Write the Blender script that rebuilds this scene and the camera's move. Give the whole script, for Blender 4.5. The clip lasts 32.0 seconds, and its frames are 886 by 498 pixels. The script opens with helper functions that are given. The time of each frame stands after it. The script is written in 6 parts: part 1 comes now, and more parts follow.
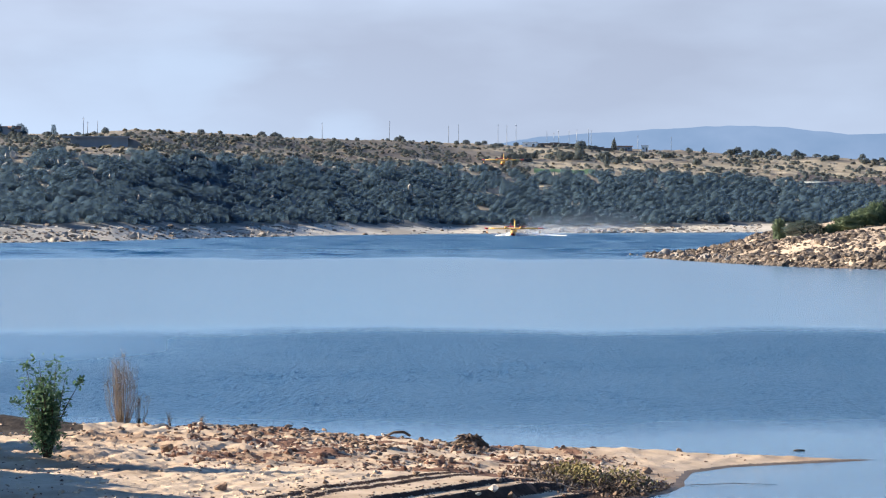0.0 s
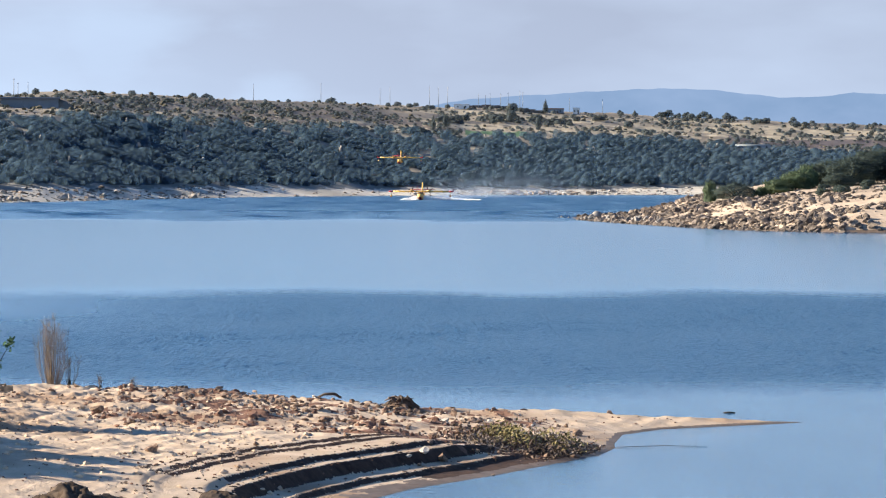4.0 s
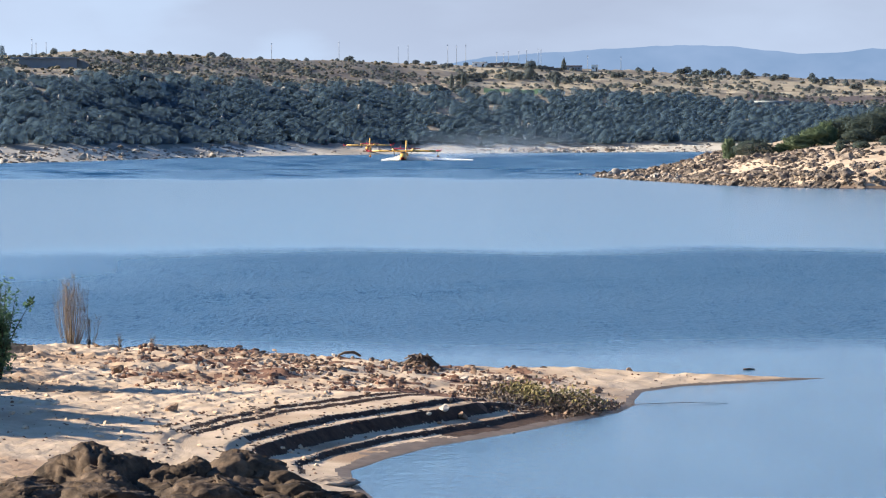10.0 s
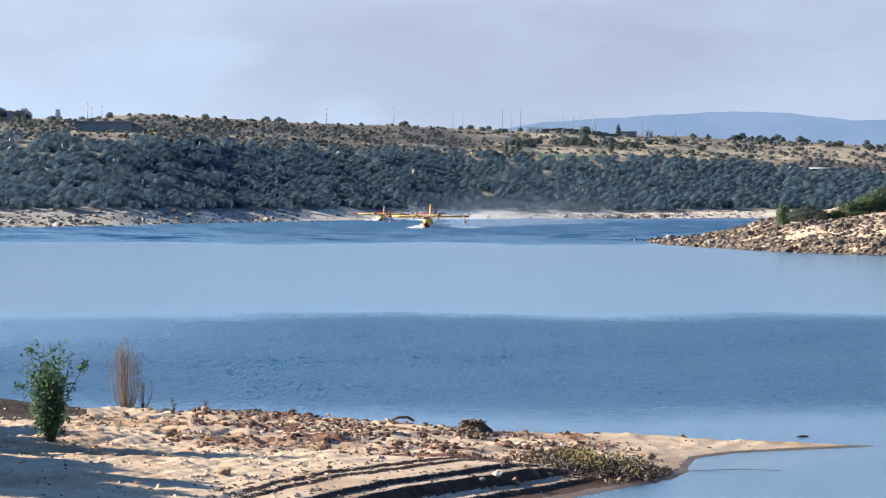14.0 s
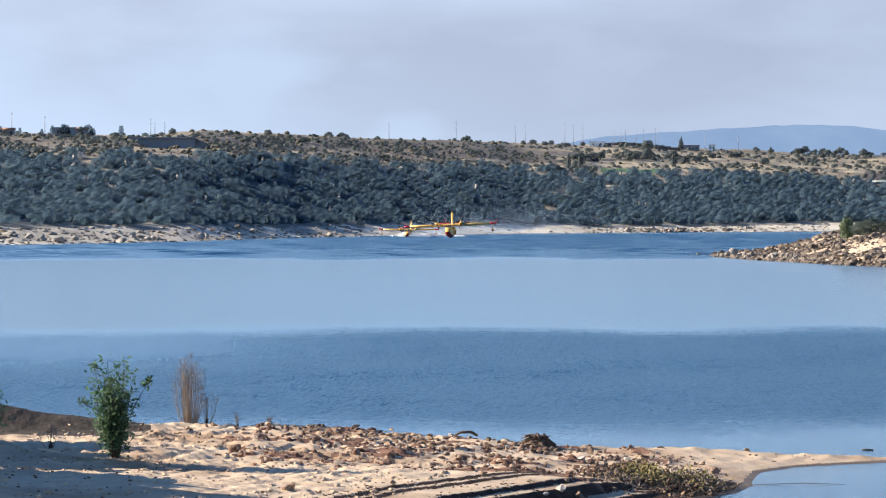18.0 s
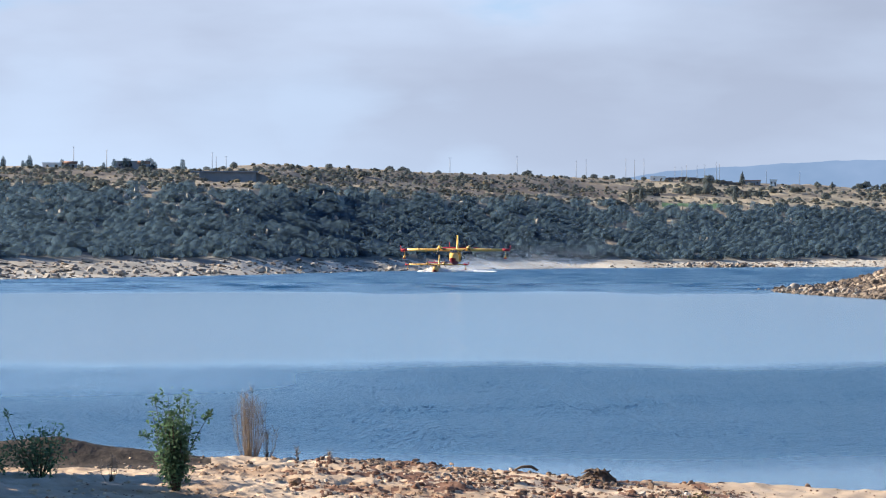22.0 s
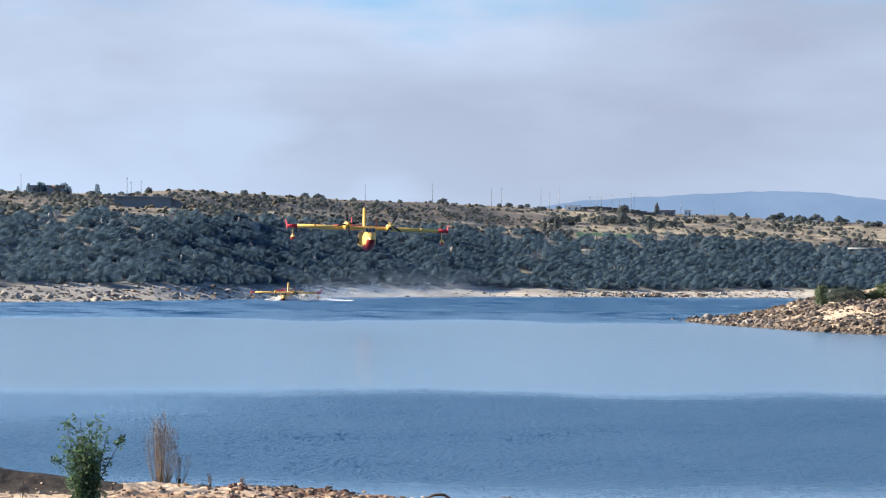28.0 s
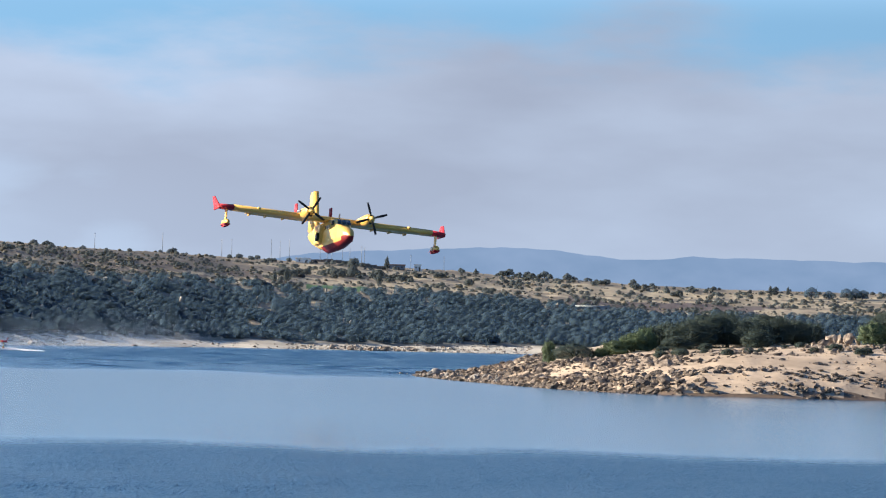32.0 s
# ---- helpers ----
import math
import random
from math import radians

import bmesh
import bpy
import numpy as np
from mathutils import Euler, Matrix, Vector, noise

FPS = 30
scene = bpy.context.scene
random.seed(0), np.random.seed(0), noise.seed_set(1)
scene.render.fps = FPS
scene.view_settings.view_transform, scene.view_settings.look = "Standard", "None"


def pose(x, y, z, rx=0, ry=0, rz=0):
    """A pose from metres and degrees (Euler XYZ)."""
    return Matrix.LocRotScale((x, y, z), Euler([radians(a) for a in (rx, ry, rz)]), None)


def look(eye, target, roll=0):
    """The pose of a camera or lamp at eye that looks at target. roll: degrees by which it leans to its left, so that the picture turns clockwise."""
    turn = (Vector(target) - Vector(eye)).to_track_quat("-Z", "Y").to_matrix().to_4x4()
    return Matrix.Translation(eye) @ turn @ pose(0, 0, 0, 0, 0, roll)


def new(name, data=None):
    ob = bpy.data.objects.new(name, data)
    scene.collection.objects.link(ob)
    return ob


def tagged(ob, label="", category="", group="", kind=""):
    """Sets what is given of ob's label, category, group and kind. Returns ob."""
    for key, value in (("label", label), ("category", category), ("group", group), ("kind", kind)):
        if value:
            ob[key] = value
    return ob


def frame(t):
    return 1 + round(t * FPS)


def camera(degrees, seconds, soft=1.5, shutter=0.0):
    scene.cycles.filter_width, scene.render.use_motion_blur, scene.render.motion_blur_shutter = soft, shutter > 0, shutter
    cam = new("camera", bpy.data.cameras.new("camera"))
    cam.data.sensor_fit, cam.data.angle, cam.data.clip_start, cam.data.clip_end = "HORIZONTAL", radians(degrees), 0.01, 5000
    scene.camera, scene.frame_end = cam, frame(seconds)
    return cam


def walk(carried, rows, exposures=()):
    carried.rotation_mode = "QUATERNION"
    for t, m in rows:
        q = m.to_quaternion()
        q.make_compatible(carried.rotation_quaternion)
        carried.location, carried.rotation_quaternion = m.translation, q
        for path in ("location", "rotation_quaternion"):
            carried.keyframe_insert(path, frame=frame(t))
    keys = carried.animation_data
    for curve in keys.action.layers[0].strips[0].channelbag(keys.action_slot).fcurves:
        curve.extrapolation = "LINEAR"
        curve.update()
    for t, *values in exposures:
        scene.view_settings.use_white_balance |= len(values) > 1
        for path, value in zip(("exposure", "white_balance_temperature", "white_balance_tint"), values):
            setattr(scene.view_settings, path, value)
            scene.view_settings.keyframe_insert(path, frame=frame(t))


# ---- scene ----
EYE = (0.0, 0.0, 8.0)
cam = camera(15.138, 32.0, soft=1.15)


def aim(yaw, pitch, roll):
    """The eye stands still on the bank; yaw to the right, pitch up, roll in degrees."""
    return Matrix.Translation(EYE) @ pose(0, 0, 0, 0, 0, -yaw) @ pose(0, 0, 0, 90 + pitch) @ pose(0, 0, 0, 0, 0, -roll)


AIMS = [
    (0.0, -0.465, -0.500, -0.011), (0.5, -0.732, -0.731, 0.074), (1.0, -0.751, -0.910, 0.062),
    (1.5, -0.466, -0.928, -0.040), (2.0, 0.200, -0.802, -0.109), (2.5, 0.607, -0.744, -0.163),
    (4.5, 0.754, -1.366, -0.124), (5.0, 0.704, -1.570, 0.024), (5.5, 0.546, -1.704, 0.042),
    (6.0, 0.461, -1.416, -0.029), (6.5, 0.462, -1.002, -0.038), (7.0, 0.588, -0.923, -0.040),
    (7.5, 0.630, -1.022, -0.117), (8.0, 0.619, -1.239, -0.090), (8.5, 0.581, -1.488, -0.036),
    (9.0, 0.583, -1.760, 0.014), (9.5, 0.525, -1.916, 0.117), (10.0, 0.391, -1.872, 0.134)]
AIMS += [
    (10.5, 0.403, -1.955, 0.180), (11.0, 0.405, -2.004, 0.273), (11.5, 0.372, -1.924, 0.292),
    (12.0, 0.292, -1.740, 0.246), (12.5, 0.142, -1.449, 0.183), (13.0, -0.000, -1.070, 0.000),
    (13.5, -0.299, -0.870, -0.067), (14.0, -0.535, -0.753, -0.115), (14.5, -0.694, -0.639, -0.142),
    (16.5, -1.085, -0.255, 0.057), (17.0, -1.221, -0.273, 0.045), (17.5, -1.398, -0.372, 0.034),
    (18.0, -1.616, -0.500, 0.122), (18.5, -1.811, -0.699, 0.186), (19.0, -1.900, -0.759, 0.217),
    (19.5, -1.936, -0.641, 0.266), (20.0, -1.990, -0.589, 0.310), (20.5, -1.918, -0.515, 0.253)]
AIMS += [
    (21.0, -1.897, -0.371, 0.209), (21.5, -2.263, -0.176, 0.073), (22.0, -2.658, 0.090, -0.030),
    (22.5, -2.855, 0.183, -0.176), (23.0, -2.848, 0.060, -0.112), (23.5, -2.682, -0.152, -0.026),
    (24.0, -2.381, -0.084, -0.187), (24.5, -2.032, 0.152, -0.509), (25.0, -1.888, 0.369, -0.658),
    (25.5, -1.933, 0.498, -0.591), (27.5, -1.561, 0.393, -0.513), (28.0, -1.195, 0.573, -0.529),
    (28.5, -0.728, 0.827, -0.561), (29.0, -0.207, 0.916, -0.582), (29.5, 0.248, 1.091, -0.728),
    (30.0, 0.695, 1.250, -0.915), (30.5, 1.192, 1.333, -1.016), (31.0, 1.878, 1.403, -1.135),
    (31.5, 2.622, 1.542, -1.271), (32.0, 3.426, 1.558, -1.577)]
walk(cam, [(t, aim(y, p, r)) for t, y, p, r in AIMS], exposures=[(0, 1.46), (9, 1.47), (14, 1.46), (20, 1.44), (26, 1.44), (29, 1.37), (31, 1.28), (32, 1.25)])

# ---- light: low morning sun from the left, smoke bank over the horizon ----
SUN_EL, SUN_AZ = 22.0, -78.0        # azimuth counted from +y towards +x
sun = new("sun", bpy.data.lights.new("sun", "SUN"))
sun.data.energy, sun.data.angle, sun.data.color = 5.0, radians(0.6), (1.0, 0.87, 0.69)
sx, sy, sz = (math.sin(radians(SUN_AZ)) * math.cos(radians(SUN_EL)), math.cos(radians(SUN_AZ)) * math.cos(radians(SUN_EL)), math.sin(radians(SUN_EL)))
sun.matrix_world = look((sx * 500, sy * 500, sz * 500), (0, 0, 0))


def make_world():
    w = bpy.data.worlds.new("sky")
    scene.world = w
    w.use_nodes = True
    nt = w.node_tree
    nt.nodes.clear()
    N, L = nt.nodes.new, nt.links.new
    out, bg = N("ShaderNodeOutputWorld"), N("ShaderNodeBackground")
    sky = N("ShaderNodeTexSky")
    sky.sky_type, sky.sun_disc = "NISHITA", False
    sky.sun_elevation, sky.sun_rotation = radians(SUN_EL), radians(SUN_AZ)
    sky.air_density, sky.dust_density, sky.ozone_density = 1.0, 0.6, 2.0
    dim = N("ShaderNodeMixRGB")
    dim.blend_type, dim.inputs[0].default_value = "MULTIPLY", 1.0
    dim.inputs[2].default_value = (0.019, 0.036, 0.058, 1)
    L(sky.outputs[0], dim.inputs[1])
    # smoke: bank up to five degrees, ragged top, a few paler billows low down
    tc, sep = N("ShaderNodeTexCoord"), N("ShaderNodeSeparateXYZ")
    L(tc.outputs["Generated"], sep.inputs[0])
    mp = N("ShaderNodeMapping")
    mp.inputs["Scale"].default_value = (5, 5, 16)
    L(tc.outputs["Generated"], mp.inputs[0])
    n1 = N("ShaderNodeTexNoise")
    n1.inputs["Scale"].default_value, n1.inputs["Detail"].default_value = 2.2, 6
    n1.inputs["Roughness"].default_value = 0.55
    L(mp.outputs[0], n1.inputs["Vector"])
    ad = N("ShaderNodeMath")
    ad.operation, ad.inputs[1].default_value = "MULTIPLY_ADD", 0.075
    L(n1.outputs[0], ad.inputs[0])
    L(sep.outputs["Z"], ad.inputs[2])
    top = N("ShaderNodeMapRange")
    top.interpolation_type = "SMOOTHSTEP"
    top.inputs["From Min"].default_value, top.inputs["From Max"].default_value = 0.112, 0.139
    top.inputs["To Min"].default_value, top.inputs["To Max"].default_value = 0.97, 0.0
    L(ad.outputs[0], top.inputs["Value"])
    hue = N("ShaderNodeValToRGB")
    hue.color_ramp.elements[0].position, hue.color_ramp.elements[0].color = 0.36, (0.168, 0.193, 0.252, 1)
    hue.color_ramp.elements[1].position, hue.color_ramp.elements[1].color = 0.66, (0.222, 0.262, 0.338, 1)
    n2 = N("ShaderNodeTexNoise")
    n2.inputs["Scale"].default_value, n2.inputs["Detail"].default_value = 1.5, 5
    L(mp.outputs[0], n2.inputs["Vector"])
    L(n2.outputs[0], hue.inputs[0])
    low = N("ShaderNodeMapRange")
    low.inputs["From Min"].default_value, low.inputs["From Max"].default_value = 0.020, 0.055
    low.inputs["To Min"].default_value, low.inputs["To Max"].default_value = 0.55, 0.0
    L(sep.outputs["Z"], low.inputs["Value"])
    pale = N("ShaderNodeMixRGB")
    pale.inputs[2].default_value = (0.222, 0.280, 0.370, 1)
    L(low.outputs[0], pale.inputs[0])
    L(hue.outputs[0], pale.inputs[1])
    # paler towards the sun's side
    side = N("ShaderNodeMapRange")
    side.interpolation_type = "SMOOTHSTEP"
    side.inputs["From Min"].default_value, side.inputs["From Max"].default_value = 0.02, -0.14
    side.inputs["To Min"].default_value, side.inputs["To Max"].default_value = 0.35, 1.35
    L(sep.outputs["X"], side.inputs["Value"])
    lowside = N("ShaderNodeMath")
    lowside.operation = "MULTIPLY"
    L(low.outputs[0], lowside.inputs[0])
    L(side.outputs[0], lowside.inputs[1])
    # billows of paler smoke low over the hills
    factor = lowside.outputs[0]
    warp = N("ShaderNodeMath")
    warp.operation, warp.inputs[1].default_value = "MULTIPLY_ADD", -0.06
    warp.inputs[2].default_value = 0.03
    L(n1.outputs[0], warp.inputs[0])
    for az, el, size in ((-6.2, 1.5, 0.030), (-5.0, 2.1, 0.020), (-9.5, 1.7, 0.026), (-2.4, 1.3, 0.016)):
        d, s, k, mxx = N("ShaderNodeVectorMath"), N("ShaderNodeMath"), N("ShaderNodeMapRange"), N("ShaderNodeMath")
        d.operation = "DISTANCE"
        d.inputs[1].default_value = (math.sin(radians(az)), math.cos(radians(az)), math.sin(radians(el)))
        L(tc.outputs["Generated"], d.inputs[0])
        L(d.outputs["Value"], s.inputs[0])
        L(warp.outputs[0], s.inputs[1])
        k.interpolation_type = "SMOOTHSTEP"
        k.inputs["From Min"].default_value, k.inputs["From Max"].default_value = size * 1.6, size * 0.1
        k.inputs["To Max"].default_value = 0.55
        L(s.outputs[0], k.inputs["Value"])
        mxx.operation = "MAXIMUM"
        L(factor, mxx.inputs[0])
        L(k.outputs[0], mxx.inputs[1])
        factor = mxx.outputs[0]
    L(factor, pale.inputs[0])
    # thin bright veil over the blue, fading upwards
    veil, haze = N("ShaderNodeMapRange"), N("ShaderNodeMixRGB")
    veil.interpolation_type = "SMOOTHSTEP"
    veil.inputs["From Min"].default_value, veil.inputs["From Max"].default_value = 0.15, 0.34
    veil.inputs["To Min"].default_value, veil.inputs["To Max"].default_value = 0.92, 0.0
    glow, bright = N("ShaderNodeMapRange"), N("ShaderNodeMixRGB")
    glow.interpolation_type = "SMOOTHSTEP"
    glow.inputs["From Min"].default_value, glow.inputs["From Max"].default_value = 0.095, 0.14
    L(sep.outputs["Z"], glow.inputs["Value"])
    L(glow.outputs[0], bright.inputs[0])
    bright.inputs[1].default_value, bright.inputs[2].default_value = (0.118, 0.224, 0.340, 1), (0.370, 0.555, 0.755, 1)
    L(bright.outputs[0], haze.inputs[2])
    L(sep.outputs["Z"], veil.inputs["Value"])
    L(veil.outputs[0], haze.inputs[0])
    L(dim.outputs[0], haze.inputs[1])
    mix = N("ShaderNodeMixRGB")
    L(top.outputs[0], mix.inputs[0])
    L(haze.outputs[0], mix.inputs[1])
    L(pale.outputs[0], mix.inputs[2])
    # the whole sky brightens towards the sun
    sunward = N("ShaderNodeMapRange")
    sunward.inputs["From Min"].default_value, sunward.inputs["From Max"].default_value = 0.20, -0.40
    sunward.inputs["To Min"].default_value, sunward.inputs["To Max"].default_value = 0.93, 1.20
    L(sep.outputs["X"], sunward.inputs["Value"])
    L(mix.outputs[0], bg.inputs[0])
    L(sunward.outputs[0], bg.inputs[1])
    L(bg.outputs[0], out.inputs[0])


make_world()

# ---- materials ----
def rgb(c):
    return (*c, 1.0)


def mat(name, a, b, scale=1.0, rough=0.8, bump=0.0, bump_scale=None, metal=0.0, spots=None, vary=0.0, stretch=(1, 1, 1), sheer=0.0, leafy=0.0, contrast=(0.35, 0.65)):
    """Two tones mixed by noise at two scales, fine relief, and optional stains."""
    m = bpy.data.materials.new(name)
    m.use_nodes = True
    nt = m.node_tree
    N, L = nt.nodes.new, nt.links.new
    p = nt.nodes["Principled BSDF"]
    p.inputs["Roughness"].default_value, p.inputs["Metallic"].default_value = rough, metal
    p.inputs["Specular IOR Level"].default_value = 0.5 if rough < 0.5 else 0.2
    tc, mp = N("ShaderNodeTexCoord"), N("ShaderNodeMapping")
    mp.inputs["Scale"].default_value = stretch
    L(tc.outputs["Object"], mp.inputs[0])
    n1 = N("ShaderNodeTexNoise")
    n1.inputs["Scale"].default_value, n1.inputs["Detail"].default_value, n1.inputs["Roughness"].default_value = scale, 7, 0.62
    L(mp.outputs[0], n1.inputs["Vector"])
    r = N("ShaderNodeValToRGB")
    r.color_ramp.elements[0].position, r.color_ramp.elements[0].color = contrast[0], rgb(a)
    r.color_ramp.elements[1].position, r.color_ramp.elements[1].color = contrast[1], rgb(b)
    L(n1.outputs[0], r.inputs[0])
    col = r.outputs[0]
    if spots:
        n2, r2, mx = N("ShaderNodeTexNoise"), N("ShaderNodeValToRGB"), N("ShaderNodeMixRGB")
        n2.inputs["Scale"].default_value, n2.inputs["Detail"].default_value = scale * 0.17, 5
        L(mp.outputs[0], n2.inputs["Vector"])
        r2.color_ramp.elements[0].position, r2.color_ramp.elements[1].position = 0.48, 0.66
        L(n2.outputs[0], r2.inputs[0])
        L(r2.outputs[0], mx.inputs[0])
        L(col, mx.inputs[1])
        mx.inputs[2].default_value = rgb(spots)
        col = mx.outputs[0]
    if vary:
        geo, info, add, hsv, mr = N("ShaderNodeNewGeometry"), N("ShaderNodeObjectInfo"), N("ShaderNodeMath"), N("ShaderNodeHueSaturation"), N("ShaderNodeMapRange")
        L(geo.outputs["Random Per Island"], add.inputs[0])
        L(info.outputs["Random"], add.inputs[1])
        mr.inputs["From Max"].default_value = 2.0
        mr.inputs["To Min"].default_value, mr.inputs["To Max"].default_value = 1 - vary, 1 + vary
        L(add.outputs[0], mr.inputs["Value"])
        L(mr.outputs[0], hsv.inputs["Value"])
        L(col, hsv.inputs["Color"])
        col = hsv.outputs[0]
    L(col, p.inputs["Base Color"])
    if bump:
        n3, bp = N("ShaderNodeTexNoise"), N("ShaderNodeBump")
        n3.inputs["Scale"].default_value, n3.inputs["Detail"].default_value = bump_scale or scale * 4, 6
        L(mp.outputs[0], n3.inputs["Vector"])
        bp.inputs["Strength"].default_value, bp.inputs["Distance"].default_value = bump, 0.3 / (bump_scale or scale * 4)
        L(n3.outputs[0], bp.inputs["Height"])
        L(bp.outputs[0], p.inputs["Normal"])
    solid = p.outputs[0]
    if leafy:
        out, tl, mx = nt.nodes["Material Output"], N("ShaderNodeBsdfTranslucent"), N("ShaderNodeMixShader")
        mx.inputs[0].default_value = leafy
        L(col, tl.inputs["Color"])
        L(p.outputs[0], mx.inputs[1])
        L(tl.outputs[0], mx.inputs[2])
        L(mx.outputs[0], out.inputs[0])
        solid = mx.outputs[0]
    if sheer:
        out, tr, mx = nt.nodes["Material Output"], N("ShaderNodeBsdfTransparent"), N("ShaderNodeMixShader")
        mx.inputs[0].default_value = sheer
        L(solid, mx.inputs[1])
        L(tr.outputs[0], mx.inputs[2])
        L(mx.outputs[0], out.inputs[0])
    return m


M_SAND = mat("pale_sand", (0.47, 0.358, 0.252), (0.61, 0.475, 0.345), 1.1, 0.95, 1.0, 13, spots=(0.34, 0.23, 0.15))
M_WETSAND = mat("wet_sand", (0.10, 0.072, 0.052), (0.18, 0.135, 0.10), 2.0, 0.6, 0.3, 12)
# damp mud by the water; also the painted shade of the shelf risers
M_EARTH_SHADE = mat("damp_earth_and_riser_shade", (0.032, 0.017, 0.012), (0.082, 0.046, 0.032), 3.0, 0.95, 0.8, 9)
M_REDEARTH = mat("reddish_gravel", (0.095, 0.048, 0.034), (0.24, 0.135, 0.092), 3.0, 0.95, 0.8, 12)
M_BEACH = mat("far_beach_sand", (0.45, 0.41, 0.345), (0.59, 0.54, 0.455), 0.05, 0.95, spots=(0.34, 0.31, 0.26))
M_HEAD = mat("rocky_sand", (0.40, 0.31, 0.225), (0.56, 0.44, 0.325), 0.25, 0.95, 0.5, 1.5, spots=(0.30, 0.235, 0.175))
# woodland soil made paler to stand in for haze in shaded gaps
M_SOIL = mat("hazed_woodland_soil", (0.15, 0.155, 0.145), (0.24, 0.225, 0.195), 0.05, 0.95)
M_GRASS = mat("dry_grass", (0.17, 0.145, 0.115), (0.30, 0.255, 0.195), 0.04, 0.95, spots=(0.13, 0.117, 0.10), stretch=(1, 0.35, 1))
M_OCHRE = mat("ripe_dry_grass", (0.30, 0.255, 0.185), (0.42, 0.36, 0.265), 0.06, 0.95, spots=(0.24, 0.205, 0.155))
M_HEATH = mat("grey_scrub_soil", (0.10, 0.094, 0.088), (0.185, 0.165, 0.145), 0.07, 0.95, spots=(0.13, 0.105, 0.092))
# dark mound soil, with the shade of its near face mixed in
M_MOUND_SHADE = mat("mound_soil_and_shade", (0.028, 0.023, 0.020), (0.075, 0.060, 0.050), 2.0, 0.95, 0.8, 8)
M_PLOUGH = mat("ploughed_field", (0.085, 0.072, 0.074), (0.12, 0.10, 0.10), 0.05, 0.95)
M_FIELD = mat("green_field", (0.055, 0.12, 0.055), (0.085, 0.16, 0.075), 0.05, 0.95)
M_ROCK = mat("granite", (0.050, 0.039, 0.035), (0.29, 0.235, 0.185), 1.1, 0.9, 1.0, 3.0, vary=0.7)
M_ROCKD = mat("brown_weathered_rock", (0.022, 0.015, 0.011), (0.135, 0.094, 0.064), 2.6, 0.9, 1.0, 7, vary=0.5, spots=(0.055, 0.043, 0.034))
M_ROCKF = mat("pale_shore_granite", (0.17, 0.155, 0.14), (0.42, 0.385, 0.34), 0.3, 0.9, 0.5, 1.0, vary=0.3)
M_SCRUB = mat("dry_brush", (0.085, 0.078, 0.055), (0.15, 0.13, 0.09), 0.3, 0.9, vary=0.35)
M_STONE = mat("loose_stone", (0.11, 0.068, 0.048), (0.29, 0.205, 0.145), 4, 0.9, 0.6, 14, vary=0.5)
M_STONEW = mat("pale_stone", (0.40, 0.34, 0.275), (0.60, 0.53, 0.45), 4, 0.9, 0.4, 14)
# far oak leaves: distance haze painted in as a paler, bluer green
M_OAK_HAZED = mat("hazed_oak_foliage", (0.070, 0.114, 0.154), (0.086, 0.136, 0.182), 0.5, 0.9, 0.4, 1.3, vary=0.10, leafy=0.75, sheer=0.5)
# dusty hillside leaves, with distance haze painted in as blue-grey
M_OAKR = mat("dusty_hazed_oak_foliage", (0.072, 0.090, 0.094), (0.110, 0.128, 0.128), 0.35, 0.8, vary=0.25, leafy=0.55, sheer=0.3)
M_HOLM = mat("holm_oak_leaves", (0.042, 0.062, 0.056), (0.072, 0.094, 0.080), 0.6, 0.75, vary=0.25, leafy=0.5, sheer=0.25)
M_SHRUB = mat("shrub_leaves", (0.085, 0.158, 0.092), (0.155, 0.240, 0.130), 5, 0.75, vary=0.35, leafy=0.58)
M_BRIGHT = mat("willow_leaves", (0.066, 0.096, 0.052), (0.112, 0.148, 0.078), 0.6, 0.6, vary=0.3, leafy=0.4)
M_DRY = mat("dry_twigs", (0.15, 0.12, 0.095), (0.27, 0.22, 0.18), 3, 0.9, vary=0.2)
M_BARK = mat("dark_bark", (0.045, 0.034, 0.026), (0.10, 0.078, 0.058), 6, 0.95, 0.5, 20)
M_WEED = mat("olive_weeds", (0.15, 0.125, 0.05), (0.30, 0.245, 0.10), 4, 0.8, vary=0.4)
M_DRIFT = mat("driftwood", (0.06, 0.045, 0.035), (0.14, 0.10, 0.075), 8, 0.9, 0.6, 20)
M_YELLOW = mat("yellow_paint", (0.74, 0.43, 0.085), (0.80, 0.49, 0.12), 0.6, 0.38)
M_RED = mat("red_paint", (0.42, 0.022, 0.034), (0.50, 0.032, 0.045), 0.6, 0.55)
M_HULL = mat("dark_red_hull_paint", (0.21, 0.016, 0.018), (0.27, 0.024, 0.024), 0.6, 0.5)
M_BLACK = mat("black_rubber", (0.012, 0.012, 0.013), (0.025, 0.025, 0.027), 3, 0.5)
M_GLASSD = mat("cockpit_glass", (0.015, 0.02, 0.03), (0.03, 0.035, 0.045), 1, 0.08)
M_METAL = mat("grey_metal", (0.30, 0.31, 0.33), (0.42, 0.43, 0.45), 2, 0.45, metal=0.6)


